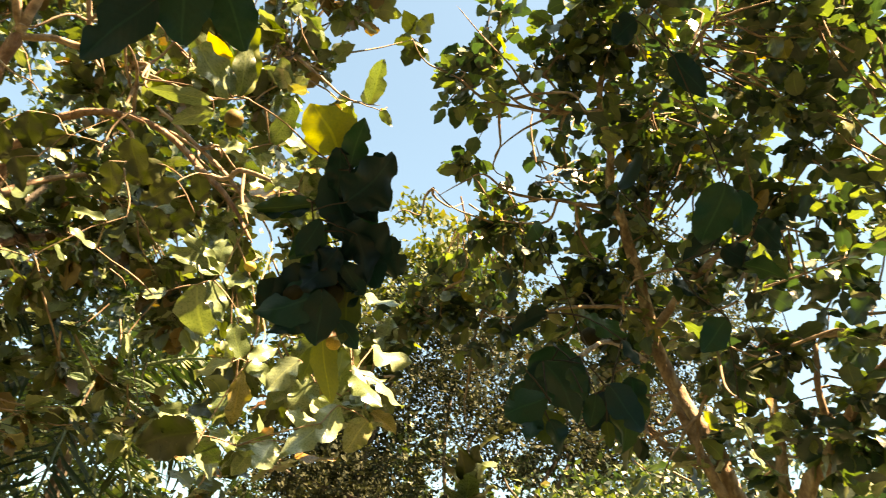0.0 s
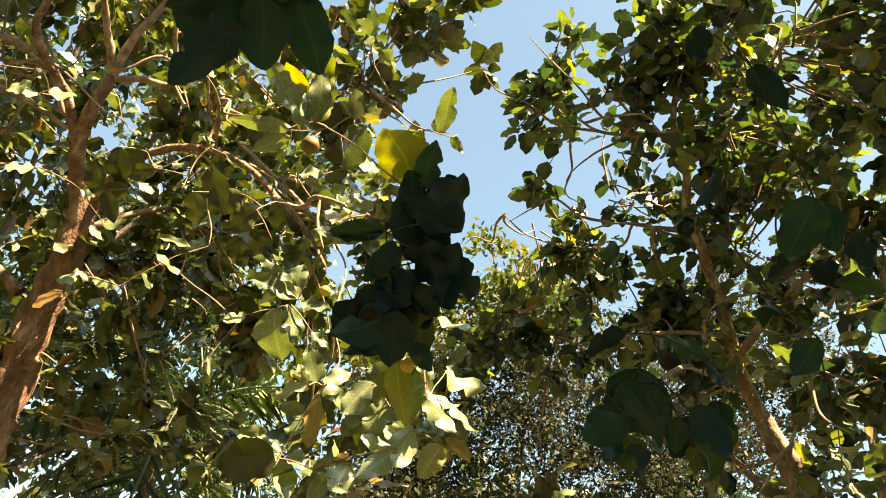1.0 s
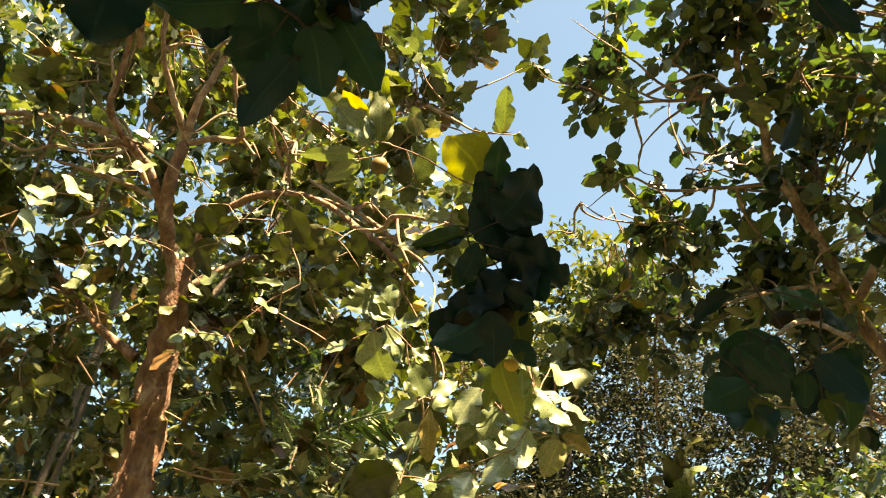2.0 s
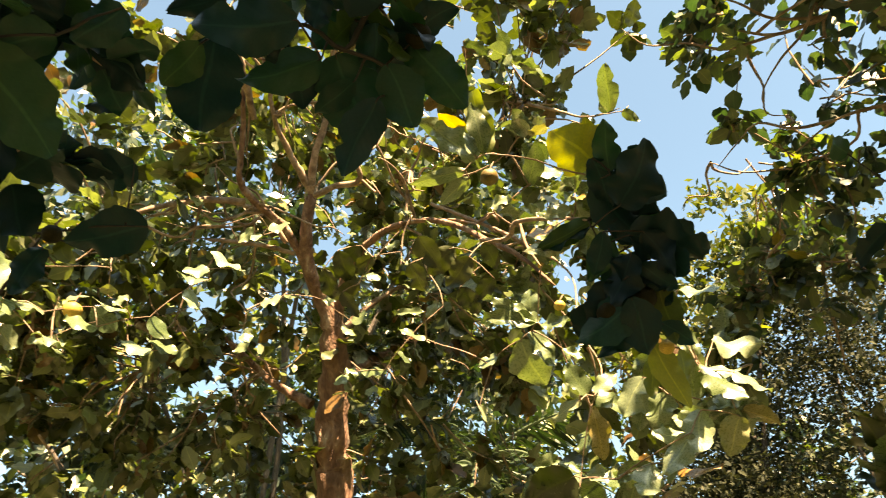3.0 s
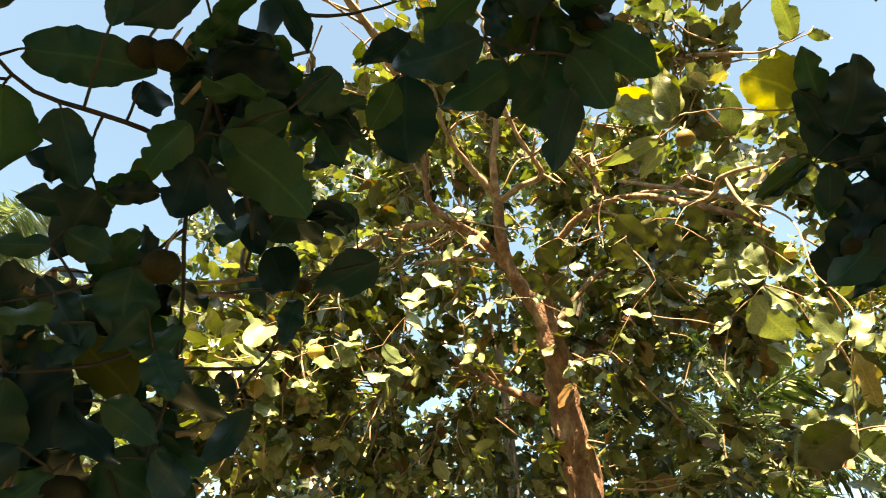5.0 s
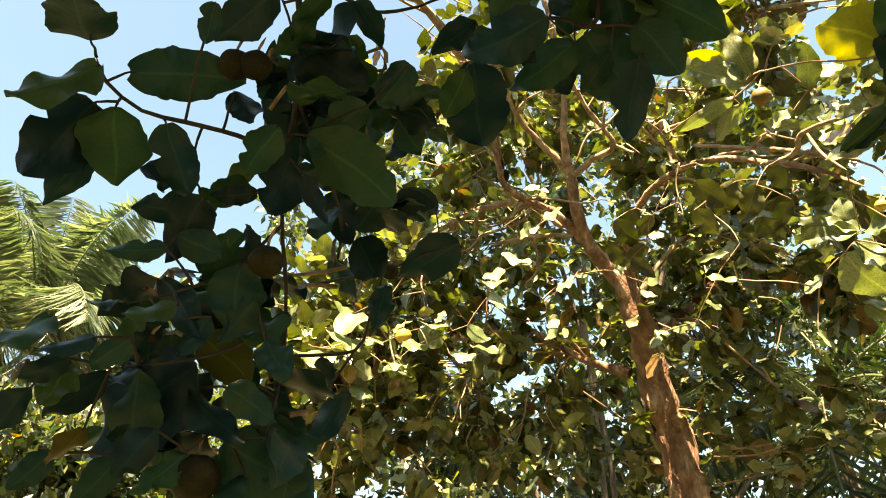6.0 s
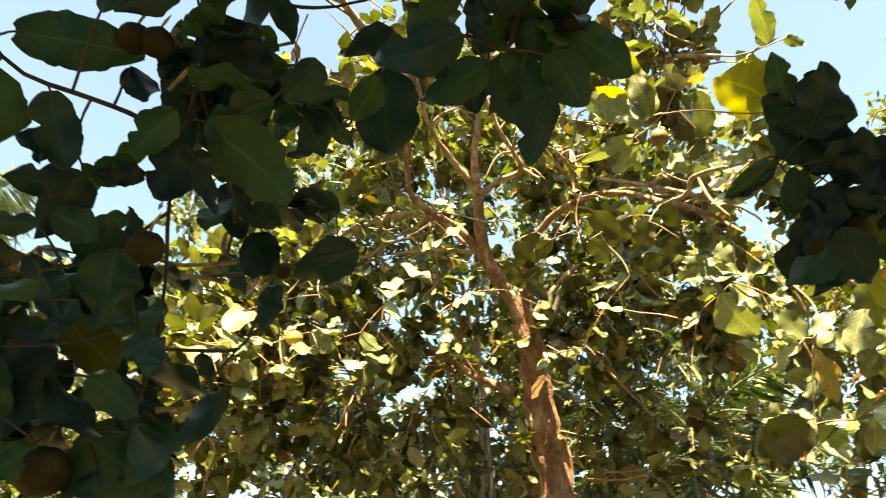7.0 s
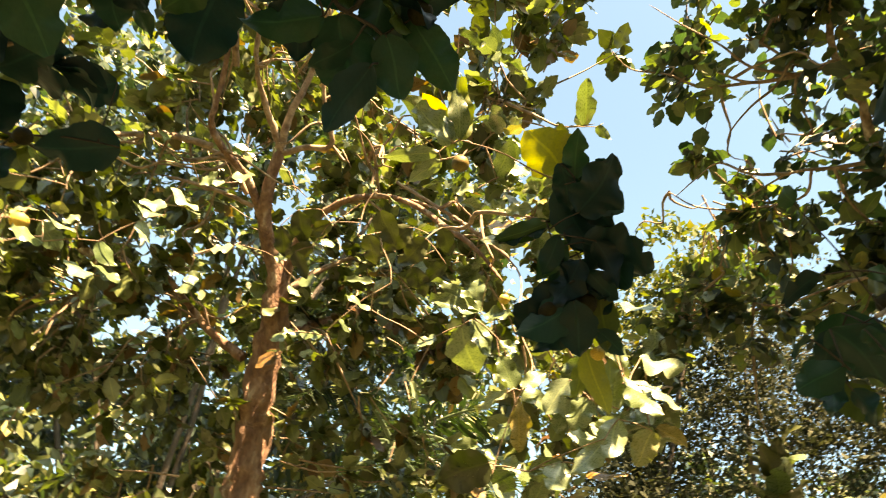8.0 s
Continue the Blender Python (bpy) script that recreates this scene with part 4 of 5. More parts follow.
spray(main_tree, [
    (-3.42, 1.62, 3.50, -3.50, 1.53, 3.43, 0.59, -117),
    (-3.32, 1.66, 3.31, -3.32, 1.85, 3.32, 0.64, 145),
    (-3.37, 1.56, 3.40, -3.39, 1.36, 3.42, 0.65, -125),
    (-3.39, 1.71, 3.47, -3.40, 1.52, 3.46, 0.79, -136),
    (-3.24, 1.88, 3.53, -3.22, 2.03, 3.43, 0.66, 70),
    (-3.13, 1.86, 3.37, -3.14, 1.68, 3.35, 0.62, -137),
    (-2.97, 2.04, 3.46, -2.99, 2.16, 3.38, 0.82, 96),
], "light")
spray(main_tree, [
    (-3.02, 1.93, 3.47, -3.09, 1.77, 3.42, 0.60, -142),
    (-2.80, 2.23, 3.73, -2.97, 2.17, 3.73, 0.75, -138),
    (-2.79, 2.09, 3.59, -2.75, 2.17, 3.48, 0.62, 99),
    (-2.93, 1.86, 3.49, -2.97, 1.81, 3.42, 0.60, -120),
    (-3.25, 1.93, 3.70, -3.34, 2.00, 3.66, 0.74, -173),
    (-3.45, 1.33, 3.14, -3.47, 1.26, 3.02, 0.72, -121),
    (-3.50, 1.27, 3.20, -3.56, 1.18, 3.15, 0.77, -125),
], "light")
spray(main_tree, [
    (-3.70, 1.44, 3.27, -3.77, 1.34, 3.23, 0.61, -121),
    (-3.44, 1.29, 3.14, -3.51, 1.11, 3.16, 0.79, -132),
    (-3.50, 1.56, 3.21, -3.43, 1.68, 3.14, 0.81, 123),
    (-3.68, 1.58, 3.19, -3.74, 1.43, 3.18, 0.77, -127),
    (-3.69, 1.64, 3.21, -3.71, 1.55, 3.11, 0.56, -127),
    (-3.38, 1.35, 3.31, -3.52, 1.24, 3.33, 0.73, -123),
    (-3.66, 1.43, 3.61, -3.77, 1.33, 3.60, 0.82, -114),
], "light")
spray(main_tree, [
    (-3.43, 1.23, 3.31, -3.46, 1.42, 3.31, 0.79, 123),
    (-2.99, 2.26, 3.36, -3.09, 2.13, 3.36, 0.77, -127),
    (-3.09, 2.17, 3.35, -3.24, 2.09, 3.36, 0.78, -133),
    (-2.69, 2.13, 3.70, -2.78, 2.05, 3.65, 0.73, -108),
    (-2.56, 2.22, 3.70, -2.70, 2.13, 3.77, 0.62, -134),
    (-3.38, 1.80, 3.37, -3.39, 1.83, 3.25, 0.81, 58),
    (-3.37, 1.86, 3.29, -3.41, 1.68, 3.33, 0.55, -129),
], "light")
# sunlit leaves: brightness helped by a paler colour than this crown's VIVID
spray(right_second_tree, [
    (1.21, 2.77, 3.36, 1.28, 2.74, 3.28, 0.94, 136),
    (1.22, 2.73, 3.43, 1.27, 2.75, 3.38, 0.81, 121),
    (1.24, 2.83, 3.53, 1.34, 2.82, 3.51, 0.91, 103),
    (1.37, 2.90, 3.41, 1.35, 2.98, 3.35, 0.86, -120),
    (1.41, 2.81, 3.38, 1.48, 2.87, 3.35, 0.65, 127),
    (1.28, 2.79, 3.31, 1.33, 2.81, 3.24, 0.79, 115),
    (1.23, 2.83, 3.20, 1.27, 2.70, 3.14, 0.68, 178),
], "light")
spray(right_second_tree, [
    (1.27, 3.04, 3.27, 1.19, 3.15, 3.24, 0.66, -157),
    (1.31, 2.93, 3.18, 1.23, 2.90, 3.19, 0.77, -125),
    (1.31, 2.77, 3.02, 1.39, 2.80, 2.99, 0.74, 139),
    (1.41, 2.97, 3.16, 1.39, 3.04, 3.09, 0.73, 8),
    (1.42, 2.92, 3.20, 1.40, 3.02, 3.16, 0.69, -168),
    (1.17, 2.80, 2.95, 1.21, 2.80, 2.89, 0.81, 132),
    (1.26, 3.13, 3.00, 1.33, 3.14, 2.95, 0.94, 126),
], "light")
spray(right_second_tree, [
    (1.27, 2.94, 2.93, 1.27, 2.99, 2.88, 0.70, 58),
    (1.19, 2.89, 2.95, 1.31, 2.92, 2.96, 0.96, 126),
    (1.41, 3.00, 2.87, 1.49, 3.01, 2.82, 0.96, 143),
    (1.42, 3.05, 2.90, 1.43, 3.07, 2.84, 0.79, 101),
    (1.46, 3.06, 2.92, 1.48, 3.06, 2.83, 0.96, 99),
    (1.14, 2.73, 3.26, 1.09, 2.79, 3.22, 0.68, -119),
    (1.14, 2.66, 3.22, 1.08, 2.72, 3.27, 0.65, -156),
], "light")
spray(right_second_tree, [
    (1.18, 3.06, 2.77, 1.10, 3.10, 2.82, 0.68, -147),
    (1.17, 2.99, 2.79, 1.25, 2.90, 2.75, 0.88, 163),
    (1.25, 3.10, 2.80, 1.15, 3.11, 2.73, 0.73, -134),
    (1.32, 3.03, 2.61, 1.34, 2.97, 2.55, 0.66, -177),
    (1.28, 3.08, 2.68, 1.39, 3.06, 2.73, 0.88, 129),
], "light")
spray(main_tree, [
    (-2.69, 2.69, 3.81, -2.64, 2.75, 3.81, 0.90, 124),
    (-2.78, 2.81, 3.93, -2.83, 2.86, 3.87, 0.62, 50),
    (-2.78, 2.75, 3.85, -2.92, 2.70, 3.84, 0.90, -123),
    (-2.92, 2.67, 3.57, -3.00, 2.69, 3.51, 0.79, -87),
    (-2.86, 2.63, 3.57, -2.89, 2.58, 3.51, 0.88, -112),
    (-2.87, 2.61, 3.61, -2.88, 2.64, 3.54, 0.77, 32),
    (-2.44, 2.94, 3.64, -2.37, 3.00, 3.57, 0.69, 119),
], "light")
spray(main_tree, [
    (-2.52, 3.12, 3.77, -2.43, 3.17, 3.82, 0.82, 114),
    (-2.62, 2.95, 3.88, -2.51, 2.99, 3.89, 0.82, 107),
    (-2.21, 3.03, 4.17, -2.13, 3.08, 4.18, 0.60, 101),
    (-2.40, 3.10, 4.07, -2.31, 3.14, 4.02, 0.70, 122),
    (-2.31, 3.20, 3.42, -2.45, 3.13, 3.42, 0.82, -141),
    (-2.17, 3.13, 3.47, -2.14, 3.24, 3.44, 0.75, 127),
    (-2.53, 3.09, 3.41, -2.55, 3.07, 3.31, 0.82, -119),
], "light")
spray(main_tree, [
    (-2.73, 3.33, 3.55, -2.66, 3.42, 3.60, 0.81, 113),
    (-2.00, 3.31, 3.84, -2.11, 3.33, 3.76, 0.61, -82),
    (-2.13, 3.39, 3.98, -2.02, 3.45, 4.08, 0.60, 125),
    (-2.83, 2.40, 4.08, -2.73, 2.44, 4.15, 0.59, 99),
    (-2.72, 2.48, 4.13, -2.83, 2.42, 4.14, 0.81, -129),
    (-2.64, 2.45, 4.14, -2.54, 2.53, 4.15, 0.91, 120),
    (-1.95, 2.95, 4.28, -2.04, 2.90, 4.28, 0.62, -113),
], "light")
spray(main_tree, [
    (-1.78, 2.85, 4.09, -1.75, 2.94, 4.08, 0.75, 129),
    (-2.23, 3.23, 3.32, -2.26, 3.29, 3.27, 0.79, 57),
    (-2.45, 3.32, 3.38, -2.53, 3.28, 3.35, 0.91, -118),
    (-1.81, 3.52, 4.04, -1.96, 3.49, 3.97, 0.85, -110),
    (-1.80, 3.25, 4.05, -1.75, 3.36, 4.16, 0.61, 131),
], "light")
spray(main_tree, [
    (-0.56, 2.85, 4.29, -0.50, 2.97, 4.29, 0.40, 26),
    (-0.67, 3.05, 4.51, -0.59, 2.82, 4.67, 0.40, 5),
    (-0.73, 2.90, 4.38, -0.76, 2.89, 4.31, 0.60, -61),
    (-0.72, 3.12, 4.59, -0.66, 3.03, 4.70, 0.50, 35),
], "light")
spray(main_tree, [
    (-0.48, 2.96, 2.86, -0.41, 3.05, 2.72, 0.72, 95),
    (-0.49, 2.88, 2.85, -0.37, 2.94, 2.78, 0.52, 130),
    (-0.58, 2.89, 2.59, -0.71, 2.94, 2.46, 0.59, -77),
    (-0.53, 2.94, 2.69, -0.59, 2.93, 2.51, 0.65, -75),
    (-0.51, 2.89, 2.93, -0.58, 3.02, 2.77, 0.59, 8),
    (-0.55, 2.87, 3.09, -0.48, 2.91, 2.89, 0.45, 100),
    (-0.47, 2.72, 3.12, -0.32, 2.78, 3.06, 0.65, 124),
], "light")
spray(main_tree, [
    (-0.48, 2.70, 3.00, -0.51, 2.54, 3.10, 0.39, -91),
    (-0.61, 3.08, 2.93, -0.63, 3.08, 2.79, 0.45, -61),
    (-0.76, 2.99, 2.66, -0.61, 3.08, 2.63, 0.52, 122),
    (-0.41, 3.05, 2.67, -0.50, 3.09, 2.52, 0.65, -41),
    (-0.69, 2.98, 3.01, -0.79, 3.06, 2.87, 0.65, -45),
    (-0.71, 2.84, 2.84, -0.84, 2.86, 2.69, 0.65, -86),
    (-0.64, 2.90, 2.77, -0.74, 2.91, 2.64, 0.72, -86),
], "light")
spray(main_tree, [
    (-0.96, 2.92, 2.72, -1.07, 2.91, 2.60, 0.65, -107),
    (-0.76, 2.92, 2.51, -0.81, 2.87, 2.36, 0.72, -112),
    (-0.69, 3.07, 2.52, -0.53, 3.05, 2.44, 0.65, 159),
    (-1.17, 2.98, 2.59, -1.31, 2.88, 2.56, 0.59, -129),
    (-0.37, 2.88, 2.79, -0.24, 2.92, 2.69, 0.65, 129),
    (-0.44, 3.06, 3.02, -0.31, 3.19, 2.97, 0.59, 112),
], "light")
# low clusters: their shade comes from a darker leaf colour than the crown's VIVID
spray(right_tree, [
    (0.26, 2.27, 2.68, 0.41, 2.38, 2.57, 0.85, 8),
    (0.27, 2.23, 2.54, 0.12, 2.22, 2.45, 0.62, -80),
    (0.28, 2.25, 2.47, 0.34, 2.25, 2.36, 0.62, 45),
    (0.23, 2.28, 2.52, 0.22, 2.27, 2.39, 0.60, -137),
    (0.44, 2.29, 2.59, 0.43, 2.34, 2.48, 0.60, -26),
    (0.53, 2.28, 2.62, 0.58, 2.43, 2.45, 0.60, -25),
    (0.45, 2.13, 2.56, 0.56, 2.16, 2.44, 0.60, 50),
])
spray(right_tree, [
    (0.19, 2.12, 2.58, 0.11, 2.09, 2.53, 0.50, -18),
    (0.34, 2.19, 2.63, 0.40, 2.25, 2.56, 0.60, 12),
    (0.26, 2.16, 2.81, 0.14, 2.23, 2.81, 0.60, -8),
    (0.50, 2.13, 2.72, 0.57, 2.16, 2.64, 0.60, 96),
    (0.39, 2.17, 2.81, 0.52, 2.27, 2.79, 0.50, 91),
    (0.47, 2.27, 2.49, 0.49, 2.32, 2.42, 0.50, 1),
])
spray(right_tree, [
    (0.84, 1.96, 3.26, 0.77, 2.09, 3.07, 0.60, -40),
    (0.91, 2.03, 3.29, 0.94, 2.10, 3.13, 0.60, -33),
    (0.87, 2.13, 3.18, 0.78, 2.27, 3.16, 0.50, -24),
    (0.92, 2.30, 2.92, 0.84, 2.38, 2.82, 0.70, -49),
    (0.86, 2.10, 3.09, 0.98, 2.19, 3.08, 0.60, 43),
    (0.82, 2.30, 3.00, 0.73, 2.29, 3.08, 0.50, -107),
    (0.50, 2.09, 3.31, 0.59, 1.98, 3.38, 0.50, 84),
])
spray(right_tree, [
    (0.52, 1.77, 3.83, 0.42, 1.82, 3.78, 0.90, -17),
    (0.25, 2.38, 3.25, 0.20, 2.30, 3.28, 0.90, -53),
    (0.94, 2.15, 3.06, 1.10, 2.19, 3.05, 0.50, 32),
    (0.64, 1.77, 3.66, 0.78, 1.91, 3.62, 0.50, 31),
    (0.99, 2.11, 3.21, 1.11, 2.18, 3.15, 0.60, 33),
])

# more low leaves with shade put into their colour
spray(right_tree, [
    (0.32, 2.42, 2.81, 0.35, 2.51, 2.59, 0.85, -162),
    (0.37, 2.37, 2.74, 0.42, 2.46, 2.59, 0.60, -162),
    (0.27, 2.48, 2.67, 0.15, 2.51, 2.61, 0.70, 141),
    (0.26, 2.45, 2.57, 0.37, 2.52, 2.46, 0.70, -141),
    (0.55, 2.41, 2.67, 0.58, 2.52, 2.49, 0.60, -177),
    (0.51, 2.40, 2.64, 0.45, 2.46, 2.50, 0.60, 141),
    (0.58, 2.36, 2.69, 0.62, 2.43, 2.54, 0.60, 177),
], "shaded")
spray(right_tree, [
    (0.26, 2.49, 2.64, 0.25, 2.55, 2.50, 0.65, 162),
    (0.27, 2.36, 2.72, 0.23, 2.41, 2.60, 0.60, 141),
], "shaded")
spray(right_second_tree, [
    (1.30, 3.02, 3.30, 1.37, 2.96, 3.35, 0.60, -117),
    (1.33, 3.01, 3.14, 1.46, 2.94, 3.21, 0.50, -84),
    (1.25, 3.22, 2.89, 1.35, 3.21, 2.82, 0.60, -69),
    (1.44, 3.07, 2.87, 1.37, 3.20, 2.76, 0.60, 129),
    (1.36, 3.11, 2.99, 1.45, 3.15, 2.92, 0.70, -72),
    (1.27, 3.02, 3.21, 1.23, 3.01, 3.25, 0.70, 96),
    (1.41, 2.90, 3.30, 1.46, 2.87, 3.35, 0.60, -84),
], "light")
spray(right_second_tree, [
    (1.19, 3.17, 3.09, 1.27, 3.16, 3.02, 0.55, -75),
    (1.36, 2.99, 3.08, 1.45, 2.97, 3.04, 0.55, -72),
    (1.31, 3.26, 2.75, 1.42, 3.27, 2.71, 0.60, -63),
], "light")
FRUITS, CLUMPS = {}, {}
FRUITS["near"] = [
    (-1.28, 0.31, 2.43, 0.038),
    (-1.16, 0.16, 2.85, 0.037),
    (-1.13, 0.20, 2.84, 0.036),
    (-1.49, 0.27, 2.02, 0.051),
    (-1.82, 0.91, 2.87, 0.029),
    (-0.67, 1.12, 3.19, 0.036),
    (-1.42, 0.13, 2.27, 0.011),
]
FRUITS["main"] = [
    (-0.93, 2.00, 3.43, 0.036),
    (-3.33, 1.82, 3.51, 0.048),
    (-0.50, 2.28, 2.88, 0.041),
    (-0.50, 2.45, 2.76, 0.028),
    (-0.94, 2.60, 3.14, 0.025),
    (-0.59, 3.08, 4.49, 0.023),
    (-0.62, 2.22, 2.83, 0.040),
]
FRUITS["right"] = [
    (0.79, 2.82, 4.84, 0.041),
    (0.60, 3.21, 3.24, 0.051),
    (0.69, 3.01, 3.16, 0.040),
]
for owner, key in ((near_tree, "near"), (main_tree, "main"), (right_tree, "right")):
    for k, (x, y, z, r) in enumerate(FRUITS[key]):
        fruit(owner, (x, y, z), r, ripe=(key == "main" and k in (1, 3, 4, 5)), amber=(key == "main" and k == 0))

CLUMPS["main"] = [
    (-3.31, 3.63, 5.01, 1.50, 86),
    (-4.20, 2.79, 4.04, 1.00, 46),
    (-2.50, 4.27, 3.69, 1.10, 58),
    (-3.90, 4.19, 3.32, 1.30, 52),
    (-2.27, 3.07, 5.68, 1.10, 36),
    (-2.64, 2.16, 5.52, 0.60, 15),
    (-0.94, 3.06, 5.40, 0.62, 29),
    (-1.30, 3.26, 5.12, 0.50, 16),
    (-1.22, 3.87, 2.87, 0.60, 23),
    (-0.61, 3.95, 3.06, 0.35, 10),
    (-3.85, 1.70, 3.48, 0.60, 23),
    (-3.64, 1.78, 4.36, 0.60, 20),
    (-1.31, 3.21, 4.10, 0.50, 8),
    (-1.30, 2.83, 4.82, 0.50, 10),
    (-1.97, 3.89, 3.73, 0.80, 29),
    (-1.19, 3.73, 4.13, 0.55, 16),
    (-0.66, 3.21, 5.47, 0.35, 10),
    (-4.12, 2.81, 3.07, 0.80, 14),
]
CLUMPS["main_more"] = [
    (-4.26, 2.10, 3.84, 0.55, 20),
    (-4.51, 2.13, 3.26, 0.55, 16),
    (-3.36, 2.56, 5.49, 0.60, 22),
    (-4.15, 1.50, 3.81, 0.55, 22),
    (-4.43, 1.44, 3.23, 0.60, 24),
    (-4.40, 2.10, 3.20, 0.65, 13),
    (-3.90, 2.04, 4.04, 0.50, 16),
    (-3.35, 1.86, 4.84, 0.70, 22),
    (-2.80, 1.78, 5.36, 0.60, 18),
    (-2.88, 3.25, 5.60, 0.90, 41),
    (-3.38, 2.90, 5.01, 0.80, 27),
]
CLUMPS["main_low"] = [
    (-2.57, 3.89, 4.70, 0.90, 36),
    (-2.67, 3.53, 4.79, 0.80, 19),
    (-2.08, 3.78, 4.62, 0.60, 12),
    (-1.13, 3.91, 4.95, 0.35, 7),
    (-3.29, 4.43, 2.81, 0.80, 18),
    (-2.34, 4.41, 3.21, 0.70, 10),
    (-1.87, 3.87, 4.14, 0.70, 22),
    (-1.29, 4.31, 3.68, 0.50, 14),
    (-3.37, 4.12, 4.15, 0.90, 32),
    (-3.75, 2.71, 4.21, 0.70, 22),
    (-4.05, 3.09, 3.46, 0.40, 12),
    (-4.13, 3.65, 3.46, 0.40, 12),
    (-4.12, 2.75, 3.25, 0.40, 12),
    (-4.08, 3.92, 3.64, 0.40, 12),
]
CLUMPS["near"] = [
    (-1.40, 0.38, 2.94, 0.22, 5),
    (-1.29, 0.45, 2.96, 0.20, 3),
    (-1.17, 0.39, 3.12, 0.20, 2),
    (-1.64, 0.28, 2.38, 0.25, 4),
    (-1.71, 0.47, 2.23, 0.22, 3),
    (-1.58, 0.36, 2.65, 0.18, 3),
    (-1.76, 0.18, 2.29, 0.25, 3),
    (-1.46, 0.63, 2.90, 0.16, 2),
    (-0.83, 1.09, 3.33, 0.18, 4),
    (-1.01, 0.88, 3.36, 0.16, 1),
]
CLUMPS["right"] = [
    (1.11, 3.49, 4.95, 0.90, 80),
    (1.47, 2.86, 4.98, 0.80, 64),
    (0.49, 3.02, 5.13, 0.36, 19),
    (-0.10, 3.17, 4.89, 0.25, 14),
    (0.68, 4.17, 4.38, 0.50, 36),
    (1.36, 3.59, 4.06, 0.60, 25),
    (0.61, 4.27, 3.83, 0.50, 28),
    (1.16, 4.06, 4.01, 0.55, 32),
    (0.13, 3.88, 4.37, 0.20, 8),
    (0.14, 4.83, 4.55, 0.34, 13),
    (-0.16, 5.10, 4.48, 0.25, 7),
    (-0.07, 3.58, 4.59, 0.10, 4),
    (1.62, 3.51, 3.36, 0.60, 9),
    (0.01, 2.98, 5.32, 0.14, 4),
    (0.81, 2.76, 5.28, 0.50, 25),
]
CLUMPS["right_back"] = [
    (1.42, 3.50, 4.82, 0.50, 7),
    (1.82, 3.14, 4.99, 0.50, 7),
    (2.02, 3.31, 4.37, 0.50, 7),
    (1.73, 3.83, 4.41, 0.50, 7),
    (1.00, 3.68, 4.93, 0.50, 7),
    (1.87, 2.69, 4.93, 0.50, 7),
]
CLUMPS["right_low"] = [
    (0.12, 3.69, 3.60, 0.26, 7),
    (-0.15, 3.80, 3.72, 0.28, 8),
    (-0.31, 3.95, 3.63, 0.24, 6),
    (0.03, 3.82, 3.46, 0.24, 6),
    (-0.39, 3.95, 3.50, 0.26, 7),
]
CLUMPS["right_second"] = [
    (1.69, 2.60, 4.68, 0.36, 6),
    (1.81, 2.38, 4.65, 0.34, 6),
    (1.82, 2.68, 4.38, 0.34, 6),
    (1.89, 2.65, 4.03, 0.36, 6),
    (1.81, 2.89, 4.15, 0.32, 5),
    (1.84, 2.81, 3.68, 0.34, 6),
    (1.86, 2.95, 3.22, 0.32, 5),
    (1.88, 2.73, 4.28, 0.60, 13),
    (1.80, 2.50, 4.70, 0.50, 9),
    (1.83, 3.06, 3.51, 0.50, 7),
    (1.83, 3.69, 3.26, 0.50, 4),
    (2.15, 2.94, 3.79, 0.70, 7),
    (1.90, 3.31, 4.08, 0.35, 7),
    (1.67, 4.07, 3.04, 0.50, 6),
    (1.35, 2.25, 2.95, 0.25, 3),
    (1.30, 3.02, 2.93, 0.30, 4),
    (1.60, 3.00, 2.90, 0.30, 4),
    (1.85, 3.20, 2.75, 0.35, 5),
    (1.72, 3.70, 2.90, 0.45, 6),
    (1.35, 4.30, 3.05, 0.50, 8),
    (1.10, 2.75, 3.20, 0.30, 5),
]
CLUMPS["fine"] = [
    (-0.12, 10.23, 5.80, 2.00, 1),
    (-0.53, 9.13, 6.89, 1.10, 1),
    (1.98, 10.26, 5.18, 1.90, 1),
    (3.17, 10.35, 6.91, 1.60, 1),
    (-2.23, 10.67, 6.76, 1.80, 1),
    (-1.57, 10.05, 4.36, 1.10, 1),
    (-1.90, 9.57, 3.99, 1.00, 1),
]
CLUMPS["back_left"] = [
    (-7.44, 4.09, 6.92, 2.00, 1),
    (-8.49, 3.58, 5.53, 1.80, 1),
    (-5.14, 4.67, 7.34, 1.70, 1),
    (-3.79, 6.40, 7.51, 1.60, 1),
    (-4.83, 9.18, 5.17, 2.40, 1),
    (-7.06, 7.55, 5.29, 2.20, 1),
    (-8.91, 5.37, 5.17, 1.45, 1),
    (-5.72, 8.82, 7.34, 2.00, 1),
    (-7.30, 5.00, 3.20, 1.60, 1),
    (-6.20, 6.40, 3.10, 1.40, 1),
]
CLUMPS["shrub"] = [
    (-7.15, 0.63, 3.70, 0.75, 1),
    (-7.73, -0.09, 3.60, 1.00, 1),
    (-7.04, 1.68, 3.46, 0.90, 1),
]
# clumps added above the visible crown to throw dappled shade on the trunk
CLUMPS["main_shade_top"] = [
    (-1.60, 2.20, 6.60, 0.70, 11),
    (-2.40, 2.70, 6.80, 0.80, 11),
    (-2.40, 1.30, 6.60, 0.60, 7),
]


def clear_sight(c):
    """Keeps leaves out of the sight line from the path to the forks, so that these show."""
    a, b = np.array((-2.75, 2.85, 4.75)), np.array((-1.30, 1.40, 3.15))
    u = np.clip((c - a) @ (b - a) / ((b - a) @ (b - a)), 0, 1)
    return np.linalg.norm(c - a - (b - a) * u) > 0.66


